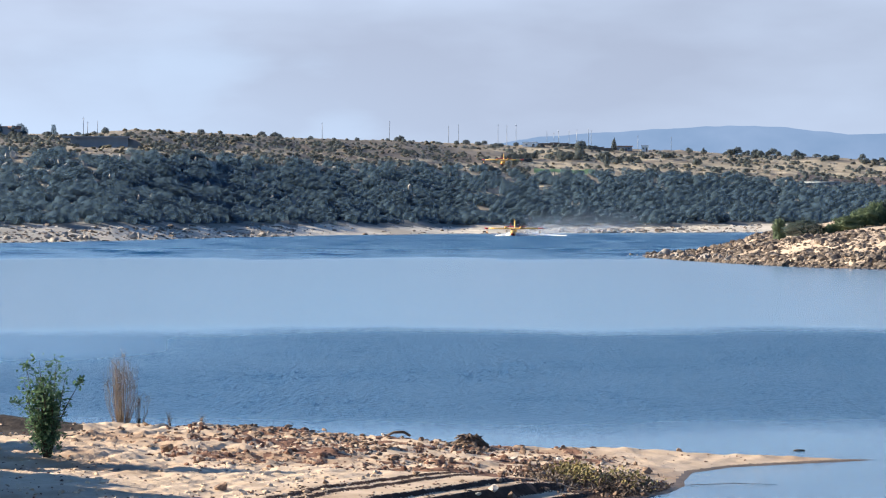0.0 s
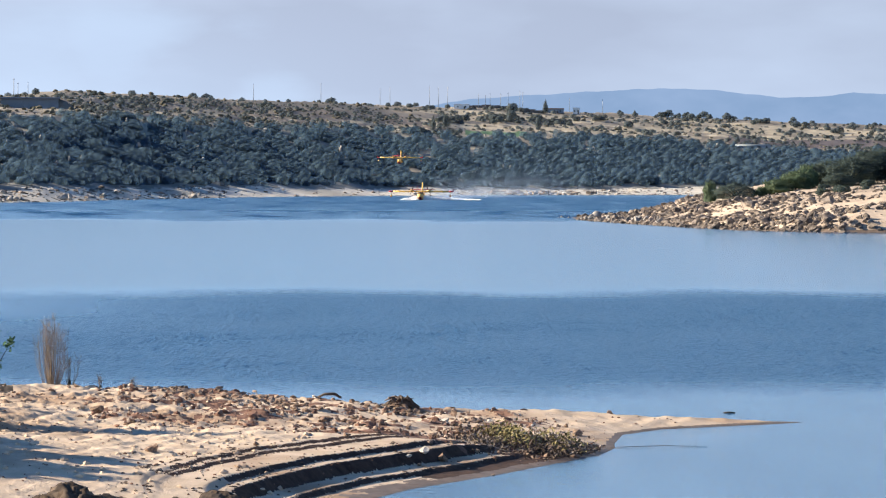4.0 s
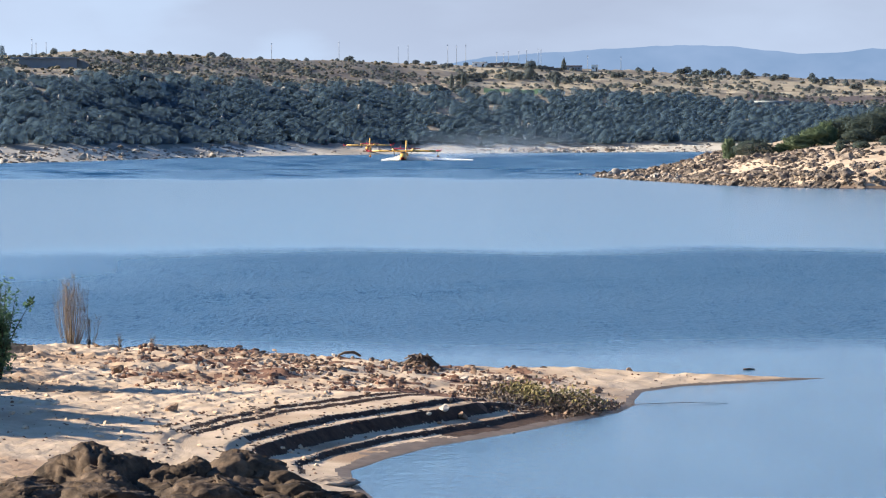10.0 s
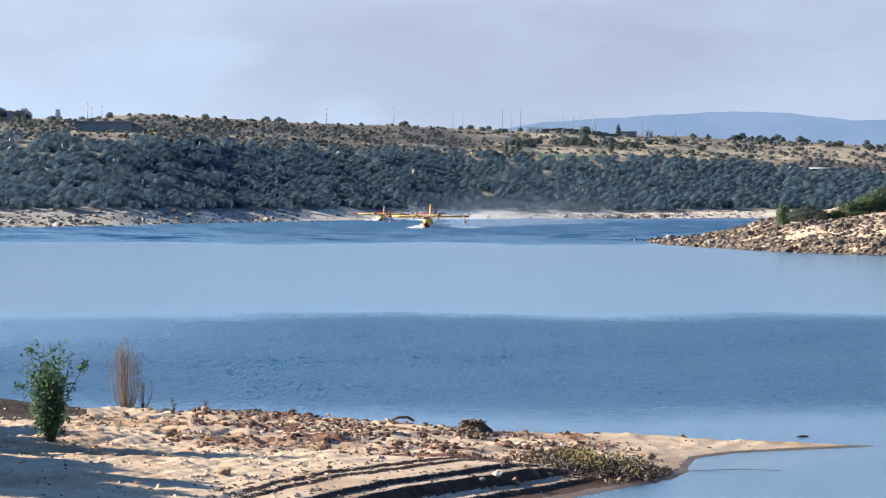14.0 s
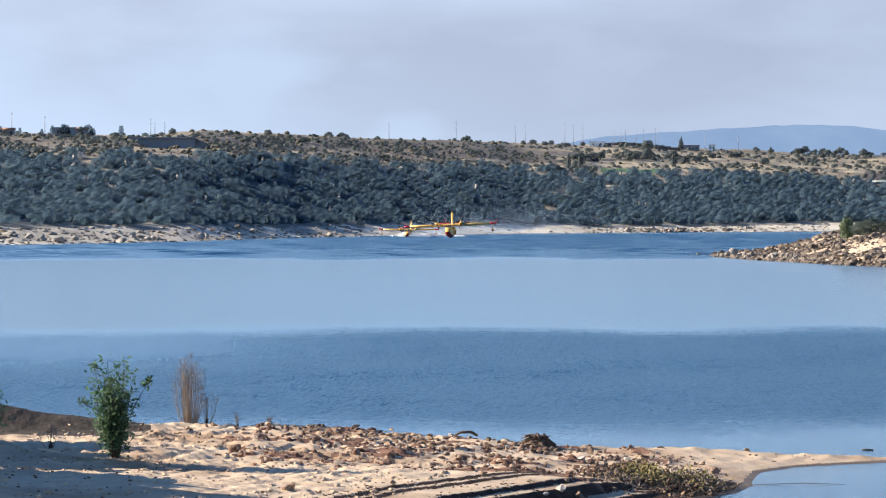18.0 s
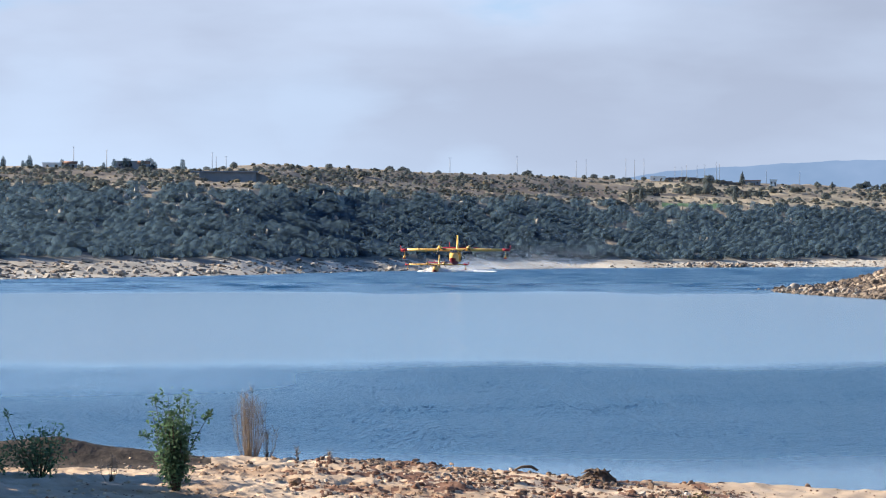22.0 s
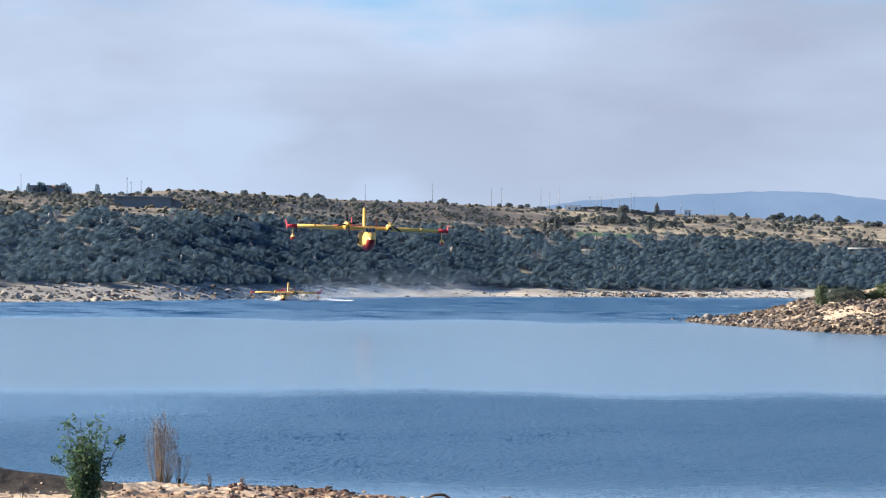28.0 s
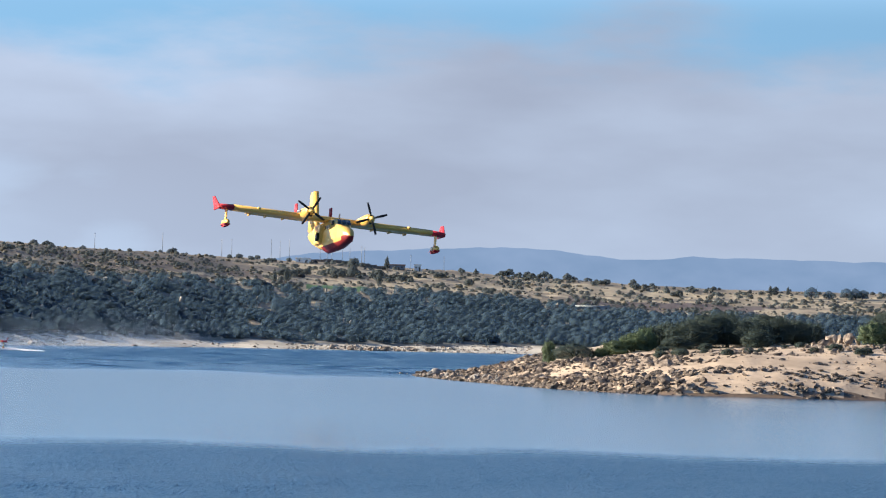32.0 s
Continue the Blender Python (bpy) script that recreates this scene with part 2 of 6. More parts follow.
def droplet_material(name, tone):
    """Airy white water: light passes through as well as off it."""
    m = bpy.data.materials.new(name)
    m.use_nodes = True
    nt = m.node_tree
    nt.nodes.clear()
    N, L = nt.nodes.new, nt.links.new
    a, b, mx, out = N("ShaderNodeBsdfDiffuse"), N("ShaderNodeBsdfTranslucent"), N("ShaderNodeMixShader"), N("ShaderNodeOutputMaterial")
    a.inputs[0].default_value = b.inputs[0].default_value = rgb(tone)
    L(a.outputs[0], mx.inputs[1])
    L(b.outputs[0], mx.inputs[2])
    L(mx.outputs[0], out.inputs[0])
    return m


M_FOAM = droplet_material("white_foam", (0.93, 0.95, 0.97))
M_MIST = droplet_material("spray_droplets", (0.58, 0.70, 0.86))
M_POLE = mat("galvanised_pole", (0.22, 0.235, 0.26), (0.30, 0.32, 0.35), 0.5, 0.6)
M_WHITE = mat("white_plaster_wall", (0.70, 0.70, 0.68), (0.82, 0.81, 0.78), 0.2, 0.9)
# ridge concrete: tone lifted so that distance haze is in the colour
M_GREYW = mat("hazed_grey_concrete", (0.19, 0.21, 0.24), (0.26, 0.28, 0.31), 0.08, 0.9)
M_ADOBE = mat("brown_rubble_masonry", (0.12, 0.095, 0.08), (0.20, 0.165, 0.14), 0.3, 0.95, 0.5, 2.0)
M_PALEROOF = mat("pale_sheet_roof", (0.19, 0.21, 0.21), (0.26, 0.28, 0.28), 0.2, 0.6)
M_TILE = mat("clay_roof", (0.24, 0.13, 0.09), (0.32, 0.19, 0.13), 0.4, 0.9)


def water_material():
    m = bpy.data.materials.new("lake_water")
    m.use_nodes = True
    nt = m.node_tree
    N, L = nt.nodes.new, nt.links.new
    p = nt.nodes["Principled BSDF"]
    p.inputs["IOR"].default_value = 1.4
    p.inputs["Base Color"].default_value = (0.005, 0.048, 0.114, 1)
    tc, sep = N("ShaderNodeTexCoord"), N("ShaderNodeSeparateXYZ")
    L(tc.outputs["Object"], sep.inputs[0])
    # gusts: long ragged streaks across the lake
    mp = N("ShaderNodeMapping")
    mp.inputs["Scale"].default_value = (0.035, 0.012, 1)
    L(tc.outputs["Object"], mp.inputs[0])
    ns = N("ShaderNodeTexNoise")
    ns.inputs["Scale"].default_value, ns.inputs["Detail"].default_value = 1.0, 6
    L(mp.outputs[0], ns.inputs["Vector"])
    lg = N("ShaderNodeMath")
    lg.operation = "LOGARITHM"
    lg.inputs[1].default_value = 10.0
    L(sep.outputs["Y"], lg.inputs[0])
    sh = N("ShaderNodeMath")
    sh.operation, sh.inputs[1].default_value = "MULTIPLY_ADD", 0.09
    L(ns.outputs[0], sh.inputs[0])
    L(lg.outputs[0], sh.inputs[2])
    band = N("ShaderNodeValToRGB")
    cr = band.color_ramp
    cr.interpolation = "EASE"
    rescale = N("ShaderNodeMapRange")
    rescale.inputs["From Min"].default_value, rescale.inputs["From Max"].default_value = 1.8, 3.4
    L(sh.outputs[0], rescale.inputs["Value"])
    L(rescale.outputs[0], band.inputs[0])

    def at(metres):
        return (math.log10(metres) + 0.045 - 1.8) / 1.6
    stops = [(60, 0.20), (104, 0.20), (122, 0.22), (140, 0.85), (200, 1.0), (224, 0.95), (254, 0.10), (620, 0.04), (672, 0.06), (705, 0.8), (1300, 0.95), (2200, 0.9)]
    for i, (d, v) in enumerate(stops):
        e = cr.elements[i] if i < 2 else cr.elements.new(at(d))
        e.position, e.color = at(d), (v, v, v, 1)
    # finer cat's-paws inside the bands
    mp2 = N("ShaderNodeMapping")
    mp2.inputs["Scale"].default_value = (0.22, 0.09, 1)
    L(tc.outputs["Object"], mp2.inputs[0])
    n2 = N("ShaderNodeTexNoise")
    n2.inputs["Scale"].default_value, n2.inputs["Detail"].default_value = 1.0, 5
    L(mp2.outputs[0], n2.inputs["Vector"])
    paws = N("ShaderNodeMapRange")
    paws.inputs["From Min"].default_value, paws.inputs["From Max"].default_value = 0.3, 0.7
    paws.inputs["To Min"].default_value, paws.inputs["To Max"].default_value = 0.75, 1.1
    L(n2.outputs[0], paws.inputs["Value"])
    wind = N("ShaderNodeMath")
    wind.operation = "MULTIPLY"
    L(band.outputs[0], wind.inputs[0])
    L(paws.outputs[0], wind.inputs[1])
    # slopes of the surface: glassy in the calm, steep little waves in the wind
    slopes = N("ShaderNodeValToRGB")
    sr = slopes.color_ramp
    sr.interpolation = "EASE"
    L(rescale.outputs[0], slopes.inputs[0])
    for i, (d, v) in enumerate([(60, 0.16), (122, 0.16), (140, 0.33), (224, 0.33), (254, 0.165), (672, 0.165), (705, 0.27), (2200, 0.30)]):
        e = sr.elements[i] if i < 2 else sr.elements.new(at(d))
        e.position, e.color = at(d), (v, v, v, 1)
    # the wind dies away towards the sheltered side of the lake
    az, lee, reach, calm = N("ShaderNodeMath"), N("ShaderNodeMapRange"), N("ShaderNodeMapRange"), N("ShaderNodeMath")
    az.operation = "DIVIDE"
    L(sep.outputs["X"], az.inputs[0])
    L(sep.outputs["Y"], az.inputs[1])
    lee.interpolation_type = reach.interpolation_type = "SMOOTHSTEP"
    lee.inputs["From Min"].default_value, lee.inputs["From Max"].default_value = -0.03, -0.13
    lee.inputs["To Max"].default_value = 0.5
    L(az.outputs[0], lee.inputs["Value"])
    reach.inputs["From Min"].default_value, reach.inputs["From Max"].default_value = 2.26, 2.36
    L(sh.outputs[0], reach.inputs["Value"])
    calm.operation = "MULTIPLY"
    L(lee.outputs[0], calm.inputs[0])
    L(reach.outputs[0], calm.inputs[1])
    ease = N("ShaderNodeMapRange")
    L(calm.outputs[0], ease.inputs["Value"])
    L(slopes.outputs[0], ease.inputs["To Min"])
    ease.inputs["To Max"].default_value = 0.16
    far_wind, pick = N("ShaderNodeMath"), N("ShaderNodeMix")
    far_wind.operation, far_wind.inputs[1].default_value = "GREATER_THAN", 2.6
    L(sh.outputs[0], far_wind.inputs[0])
    L(far_wind.outputs[0], pick.inputs["Factor"])
    L(ease.outputs[0], pick.inputs["A"])
    L(slopes.outputs[0], pick.inputs["B"])
    L(pick.outputs["Result"], p.inputs["Roughness"])
    mp3 = N("ShaderNodeMapping")
    mp3.inputs["Scale"].default_value = (1.5, 0.9, 1)
    L(tc.outputs["Object"], mp3.inputs[0])
    w1 = N("ShaderNodeTexNoise")
    w1.inputs["Scale"].default_value, w1.inputs["Detail"].default_value, w1.inputs["Roughness"].default_value = 1.6, 5, 0.6
    L(mp3.outputs[0], w1.inputs["Vector"])
    bs = N("ShaderNodeMapRange")
    bs.inputs["To Min"].default_value, bs.inputs["To Max"].default_value = 0.004, 0.5
    still, soft = N("ShaderNodeMath"), N("ShaderNodeMath")
    still.operation, still.inputs[0].default_value = "SUBTRACT", 1.0
    L(calm.outputs[0], still.inputs[1])
    soft.operation = "MULTIPLY"
    L(wind.outputs[0], soft.inputs[0])
    L(still.outputs[0], soft.inputs[1])
    L(soft.outputs[0], bs.inputs["Value"])
    bp = N("ShaderNodeBump")
    bp.inputs["Distance"].default_value = 2.2
    L(bs.outputs[0], bp.inputs["Strength"])
    L(w1.outputs[0], bp.inputs["Height"])
    L(bp.outputs[0], p.inputs["Normal"])
    return m


M_WATER = water_material()

# ---- mesh helpers ----
def mesh_of(name, verts, faces, mats, index=None, smooth=False):
    me = bpy.data.meshes.new(name)
    me.from_pydata([tuple(map(float, v)) for v in verts], [], [tuple(map(int, q)) for q in faces])
    for m in (mats if isinstance(mats, (list, tuple)) else [mats]):
        me.materials.append(m)
    if index is not None:
        me.polygons.foreach_set("material_index", np.asarray(index, dtype=np.int32))
    if smooth:
        me.polygons.foreach_set("use_smooth", np.ones(len(me.polygons), dtype=bool))
    me.update()
    return me


def tri_mesh(name, verts, tris, mats, index=None, smooth=False):
    """Fast build of a large triangle mesh from arrays."""
    verts, tris = np.asarray(verts, dtype=np.float32), np.asarray(tris, dtype=np.int32)
    k = tris.shape[1]
    me = bpy.data.meshes.new(name)
    me.vertices.add(len(verts))
    me.vertices.foreach_set("co", verts.ravel())
    me.loops.add(tris.size)
    me.loops.foreach_set("vertex_index", tris.ravel())
    me.polygons.add(len(tris))
    me.polygons.foreach_set("loop_start", np.arange(0, tris.size, k, dtype=np.int32))
    for m in (mats if isinstance(mats, (list, tuple)) else [mats]):
        me.materials.append(m)
    if index is not None:
        me.polygons.foreach_set("material_index", np.asarray(index, dtype=np.int32))
    me.polygons.foreach_set("use_smooth", np.full(len(tris), smooth, dtype=bool))
    me.update(calc_edges=True)
    return me


def part(name, data, material, parent, label="", m=None):
    """Links a mesh or a bmesh as ONE object under a thing or a part."""
    if isinstance(data, bmesh.types.BMesh):
        me = bpy.data.meshes.new(name)
        data.to_mesh(me)
        data.free()
        data = me
    if material is not None and not data.materials:
        data.materials.append(material)
    ob = new(name, data)
    ob.parent = parent
    if m is not None:
        ob.matrix_basis = m
    if label:
        ob["label"] = label
    return ob


def thing(name, label, category, m=None, group="", kind=""):
    ob = new(name)
    if m is not None:
        ob.matrix_basis = m
    return tagged(ob, label, category, group, kind)


def box(sx_, sy_, sz_, at=(0, 0, 0), bevel=0.0, bm=None):
    bm = bm or bmesh.new()
    made = bmesh.ops.create_cube(bm, size=1.0, matrix=Matrix.Translation(at) @ Matrix.Diagonal((sx_, sy_, sz_, 1)))
    if bevel:
        edges = list({e for v in made["verts"] for e in v.link_edges})
        bmesh.ops.bevel(bm, geom=edges, offset=bevel, segments=2, affect="EDGES")
    return bm


def loft(rings, close=True, caps=True, bm=None):
    """Skins rings of equal length."""
    bm = bm or bmesh.new()
    rows = [[bm.verts.new(v) for v in ring] for ring in rings]
    n = len(rows[0])
    for a, b in zip(rows, rows[1:]):
        for i in range(n if close else n - 1):
            j = (i + 1) % n
            bm.faces.new((a[i], a[j], b[j], b[i]))
    if caps:
        bm.faces.new(rows[0][::-1])
        bm.faces.new(rows[-1])
    bmesh.ops.recalc_face_normals(bm, faces=bm.faces)
    for f in bm.faces:
        f.smooth = True
    return bm


def tube(points, radii, n=6, bm=None):
    """A tapered limb along points."""
    rings = []
    for i, p in enumerate(points):
        d = Vector(points[min(i + 1, len(points) - 1)]) - Vector(points[max(i - 1, 0)])
        q = d.to_track_quat("Z", "Y")
        rings.append([Vector(p) + q @ Vector((math.cos(k * math.tau / n) * radii[i], math.sin(k * math.tau / n) * radii[i], 0)) for k in range(n)])
    return loft(rings, bm=bm)


# ---- the plan: one sheet of ground with the lake in it ----
def lerp_at(x, table):
    xs, ys = zip(*table)
    return np.interp(x, xs, ys)


SHORE_FAR = [(-30, -0.47), (-10.4, -0.436), (-8.0, -0.400), (-6.1, -0.368), (-4.2, -0.308), (-2.25, -0.268), (-0.3, -0.238), (1.6, -0.228), (4.9, -0.211), (30, -0.20)]
BEACH_TOP = [(-30, -0.15), (-10.4, -0.147), (-8.0, -0.130), (-5.2, -0.125), (-2.25, -0.105), (0.66, -0.118), (2.6, -0.14), (4.5, -0.085), (30, -0.07)]
WOOD_TOP = [(-30, 1.1), (-10.4, 1.104), (-8.0, 1.13), (-5.2, 1.10), (-3.2, 0.98), (-1.3, 0.93), (1.15, 0.77), (2.6, 0.75), (4.5, 0.70), (5.8, 0.60), (7.0, 0.52), (11, 0.50), (30, 0.4)]
RIDGE = [(-30, 1.4), (-10.4, 1.49), (-9.2, 1.51), (-8.3, 1.49), (-6.8, 1.45), (-5.75, 1.545), (-4.3, 1.485), (-2.54, 1.40), (-1.38, 1.37), (0.47, 1.295), (1.84, 1.275), (2.6, 1.226), (3.6, 1.20), (4.53, 1.133), (5.54, 1.10), (7.0, 1.03), (8.4, 0.99), (10.9, 1.0), (30, 0.9)]
NEAR_BANK = [(-75, 135), (-40, 118), (-20, 110.5), (-17, 109.5), (-14.5, 110.3), (-11, 112), (-7.5, 111.6), (-3.2, 110.4), (-0.3, 109.8), (2.5, 112.3), (6.5, 112.4), (10, 112.0), (12, 111.8), (13.57, 111.3),
             (12.6, 110.5), (11.03, 109.55), (8.48, 107.85), (7.04, 105.45), (6.54, 101.8), (6.49, 100.3), (5.85, 97.6), (2.52, 90.65), (0.35, 86.8), (-0.8, 83.7), (-1.33, 81.7), (-1.69, 80.5), (-1.57, 78.1), (-1.21, 75.4), (-0.8, 72.8),
             (2, 62), (9, 48), (20, 36), (50, 28), (110, 40), (110, -110), (-110, -110), (-110, 120)]
CREST = [(-60, 2.6), (-24, 2.1), (-19.6, 2.0), (-17.4, 2.2), (-16.0, 1.9), (-14.8, 1.78), (-11.3, 1.56), (-7.5, 1.33), (-3.2, 1.11), (-0.3, 0.88), (2.5, 0.5), (6.5, 0.38), (11.1, 0.2), (13.5, 0.06), (60, 0.05)]
HEADLAND = [(36.2, 756), (37, 735), (38.8, 700), (43.8, 650), (50, 603), (56, 571), (62, 554), (71, 541), (89.5, 538), (103, 540), (160, 545), (300, 600), (320, 950), (120, 930), (72, 830), (50, 785)]
HEAD_TOP = [(2.4, 0.8), (3.0, 1.3), (3.9, 2.1), (4.4, 3.7), (4.9, 6.6), (5.6, 8.6), (6.2, 9.2), (6.8, 9.4), (7.6, 9.2), (8.5, 9.3), (11, 9.6), (30, 11)]


def inside_distance(x, y, poly):
    """Signed distance to a closed outline, positive inside."""
    best, odd = np.full(x.shape, 1e9), np.zeros(x.shape, dtype=bool)
    for (ax, ay), (bx, by) in zip(poly, poly[1:] + poly[:1]):
        dx, dy = bx - ax, by - ay
        u = np.clip(((x - ax) * dx + (y - ay) * dy) / (dx * dx + dy * dy), 0, 1)
        best = np.minimum(best, np.hypot(x - ax - u * dx, y - ay - u * dy))
        if ay != by:
            odd ^= ((ay > y) != (by > y)) & (x < (bx - ax) * (y - ay) / (by - ay) + ax)
    return np.where(odd, best, -best)


def waves(x, y, size, seed, octaves=3):
    """Cheap smooth relief: sums of turned sines, about -1 to 1."""
    r = np.random.RandomState(seed)
    total, amp = np.zeros_like(x), 1.0
    for o in range(octaves):
        for _ in range(5):
            a, ph, k = r.uniform(0, math.tau), r.uniform(0, math.tau), r.uniform(0.7, 1.4) * math.tau / size
            total += amp * 0.3 * np.sin((x * math.cos(a) + y * math.sin(a)) * k + ph)
        size, amp = size * 0.47, amp * 0.55
    return total


INNER = NEAR_BANK[13:29]
OUTER = NEAR_BANK[:14]


def line_distance(x, y, line):
    best = np.full(x.shape, 1e9)
    for (ax, ay), (bx, by) in zip(line, line[1:]):
        dx, dy = bx - ax, by - ay
        u = np.clip(((x - ax) * dx + (y - ay) * dy) / (dx * dx + dy * dy), 0, 1)
        best = np.minimum(best, np.hypot(x - ax - u * dx, y - ay - u * dy))
    return best


# shelves left by the falling lake: (metres from the water, height)
SHELVES = [(0, 0.0), (1.22, 0.10), (1.36, 0.21), (2.05, 0.27), (2.36, 0.57), (2.85, 0.60), (3.0, 0.72), (4.12, 0.77), (4.24, 0.83), (4.5, 0.84), (4.62, 0.90), (6.0, 0.94), (10, 1.06), (16, 1.2), (40, 1.6), (150, 2.0)]
SLOPE = [(0, 0.0), (1.5, 0.22), (4, 0.45), (9, 0.8), (16, 1.2), (150, 2.0)]


def ledges(x, y):
    """Ragged low benches, longest across the bank; strongest on the stony belt behind the crest."""
    belt = np.clip((y - 93) / 5, 0, 1) * np.clip((110.5 - y) / 2, 0, 1) * np.clip((x + 10.5) / 3, 0, 1) * np.clip((5.5 - x) / 3, 0, 1)
    return (waves(x, y * 0.85, 4.2, 81) * 0.75 + 0.25 * waves(x, y, 0.9, 82) + 0.12) * belt


def near_height(x, y):
    d = inside_distance(x, y, NEAR_BANK)
    din, dout = line_distance(x, y, INNER), line_distance(x, y, OUTER)
    wob = din + 0.07 * waves(x, y, 4.5, 5)
    shelf = np.interp(wob, *zip(*SHELVES))
    plain = np.interp(din, *zip(*SLOPE))
    k = np.clip((98.0 - y) / 4.0, 0, 1)
    k *= np.clip((y - 77.0) / 5.0, 0, 1)
    z = shelf * k + plain * (1 - k)
    top = lerp_at(x, CREST)
    z = np.minimum(z, top + 0.02)
    # the bank swells towards the left and towards the viewer's knoll
    left = np.clip((-x - 6.0) / 12.0, 0, 1)
    z += left * 0.35 * np.clip((108 - y) / 25, 0, 1) * np.clip(din / 8, 0, 1)
    z = np.minimum(z, np.interp(dout, [0, 0.6, 2.2, 4.0], [0, 0.35, 1.0, 3.0]) * np.maximum(top, 0.12) + 0.0)
    mound = np.clip(lerp_at(x, CREST) - 1.46, 0, 2) + 0.12 * np.clip((-12.6 - x) / 2, 0, 1)
    z += mound * np.exp(-((y - 107.0) / np.where(y < 107.0, 1.3, 2.0)) ** 2) * np.clip(dout / 1.2, 0, 1)
    rough = np.clip(d / 1.5, 0, 1) * (1 - 0.7 * np.clip((-11.8 - x) / 1.5, 0, 1) * np.clip((y - 102.5) / 1.5, 0, 1)) * (1 - 0.8 * k * np.clip((5.2 - din) / 0.8, 0, 1))
    z += rough * (0.035 * waves(x, y, 2.6, 1) + 0.024 * waves(x, y, 0.9, 2) + np.clip((-2.5 - x) / 4, 0, 1) * (0.032 * waves(x, y, 0.65, 4) + 0.040 * waves(x, y, 1.6, 9))) * np.clip((y - 70) / 30, 0.35, 1)
    z += rough * 0.07 * np.clip(waves(x, y, 5.0, 3), 0, 1) * np.clip((y - 84) / 10, 0, 1) * np.clip((4 - x) / 6, 0, 1)
    # small broken ledges of red earth across the flat
    step = ledges(x, y)
    z += 0.07 * np.clip((step - 0.30) / 0.08, 0, 1) * rough
    # ruts in the shaded hollow on the left
    z -= 0.12 * np.exp(-((y - 93 - 0.3 * (x + 9)) / 2.2) ** 2) * np.clip((-4 - x) / 4, 0, 1)
    knoll = 6.3 - 0.112 * np.maximum(np.hypot(x, y) - 6.0, 0)
    z = np.where(d > 0, np.maximum(z, np.minimum(knoll, 0.25 * d + 1.0 * np.clip(d / 10, 0, 1) * np.clip((62 - y) / 10, 0, 1))), np.maximum(-3.0, d * 0.35))
    return z, d, din, dout


def head_height(x, y):
    d = inside_distance(x, y, HEADLAND)
    az = np.degrees(np.arctan2(x, y))
    rise = np.interp(d, [0, 3, 12, 30, 60, 110], [0, 0.17, 0.44, 0.72, 0.92, 1.0])
    z = lerp_at(az, HEAD_TOP) * rise + np.clip(d / 6, 0, 1) * (0.22 * waves(x, y, 30, 7) + 0.10 * waves(x, y, 8, 8))
    return np.where(d > 0, np.maximum(z, 0.03), np.maximum(-3.0, d * 0.3)), d


def far_height(x, y):
    az, D = np.degrees(np.arctan2(x, y)), np.hypot(x, y)
    e_s, e_b, e_w, e_r = lerp_at(az, SHORE_FAR), lerp_at(az, BEACH_TOP), lerp_at(az, WOOD_TOP), lerp_at(az, RIDGE)
    Ds = 8.0 / np.tan(np.radians(-e_s)) * (1 + 0.003 * waves(az * 60, az * 7, 110, 11))
    s = (D - Ds) / 950.0
    e = np.where(s < 0.10, e_s + (e_b - e_s) * s / 0.10,
                 np.where(s < 0.62, e_b + (e_w - e_b) * (s - 0.10) / 0.52, e_w + (e_r - e_w) * (s - 0.62) / 0.38))
    z = 8.0 + D * np.tan(np.radians(e))
    over = 8.0 + (Ds + 950) * np.tan(np.radians(e_r))
    z = np.where(s > 1, over - 0.10 * (D - Ds - 950), z)
    z += np.clip(s * 6, 0, 1) * (1.1 * waves(x, y, 120, 12) + 0.5 * waves(x, y, 40, 13)) * np.clip((1.05 - s) * 5, 0.0, 1)
    return np.where(s > 0, np.maximum(z, 0.0), np.maximum(-3.0, s * 30)), s, e


def glades(x, y, s):
    """Long open strips between the oaks, running up the slope."""
    return (waves(x + 40, y * 0.13, 22, 45) > 1.28 - 0.9 * np.clip((s - 0.25) / 0.37, 0, 1)) & (s > 0.22)


GX, GY = np.meshgrid(np.arange(-30, 20.01, 0.1), np.arange(55, 125.01, 0.1))
GZ = near_height(GX, GY)[0]


def ground_z(x, y):
    if -29.9 < x < 19.8 and 55.1 < y < 124.8:
        u, v = (x + 30) * 10, (y - 55) * 10
        i, j = int(v), int(u)
        u, v = u - j, v - i
        return float((GZ[i, j] * (1 - u) + GZ[i, j + 1] * u) * (1 - v) + (GZ[i + 1, j] * (1 - u) + GZ[i + 1, j + 1] * u) * v)
    X, Y = np.array([float(x)]), np.array([float(y)])
    D = math.hypot(x, y)
    if D < 200:
        return float(near_height(X, Y)[0][0])
    if D < 950:
        return float(head_height(X, Y)[0][0])
    return float(far_height(X, Y)[0][0])


def polar(az, D):
    a = radians(az)
    return D * math.sin(a), D * math.cos(a)


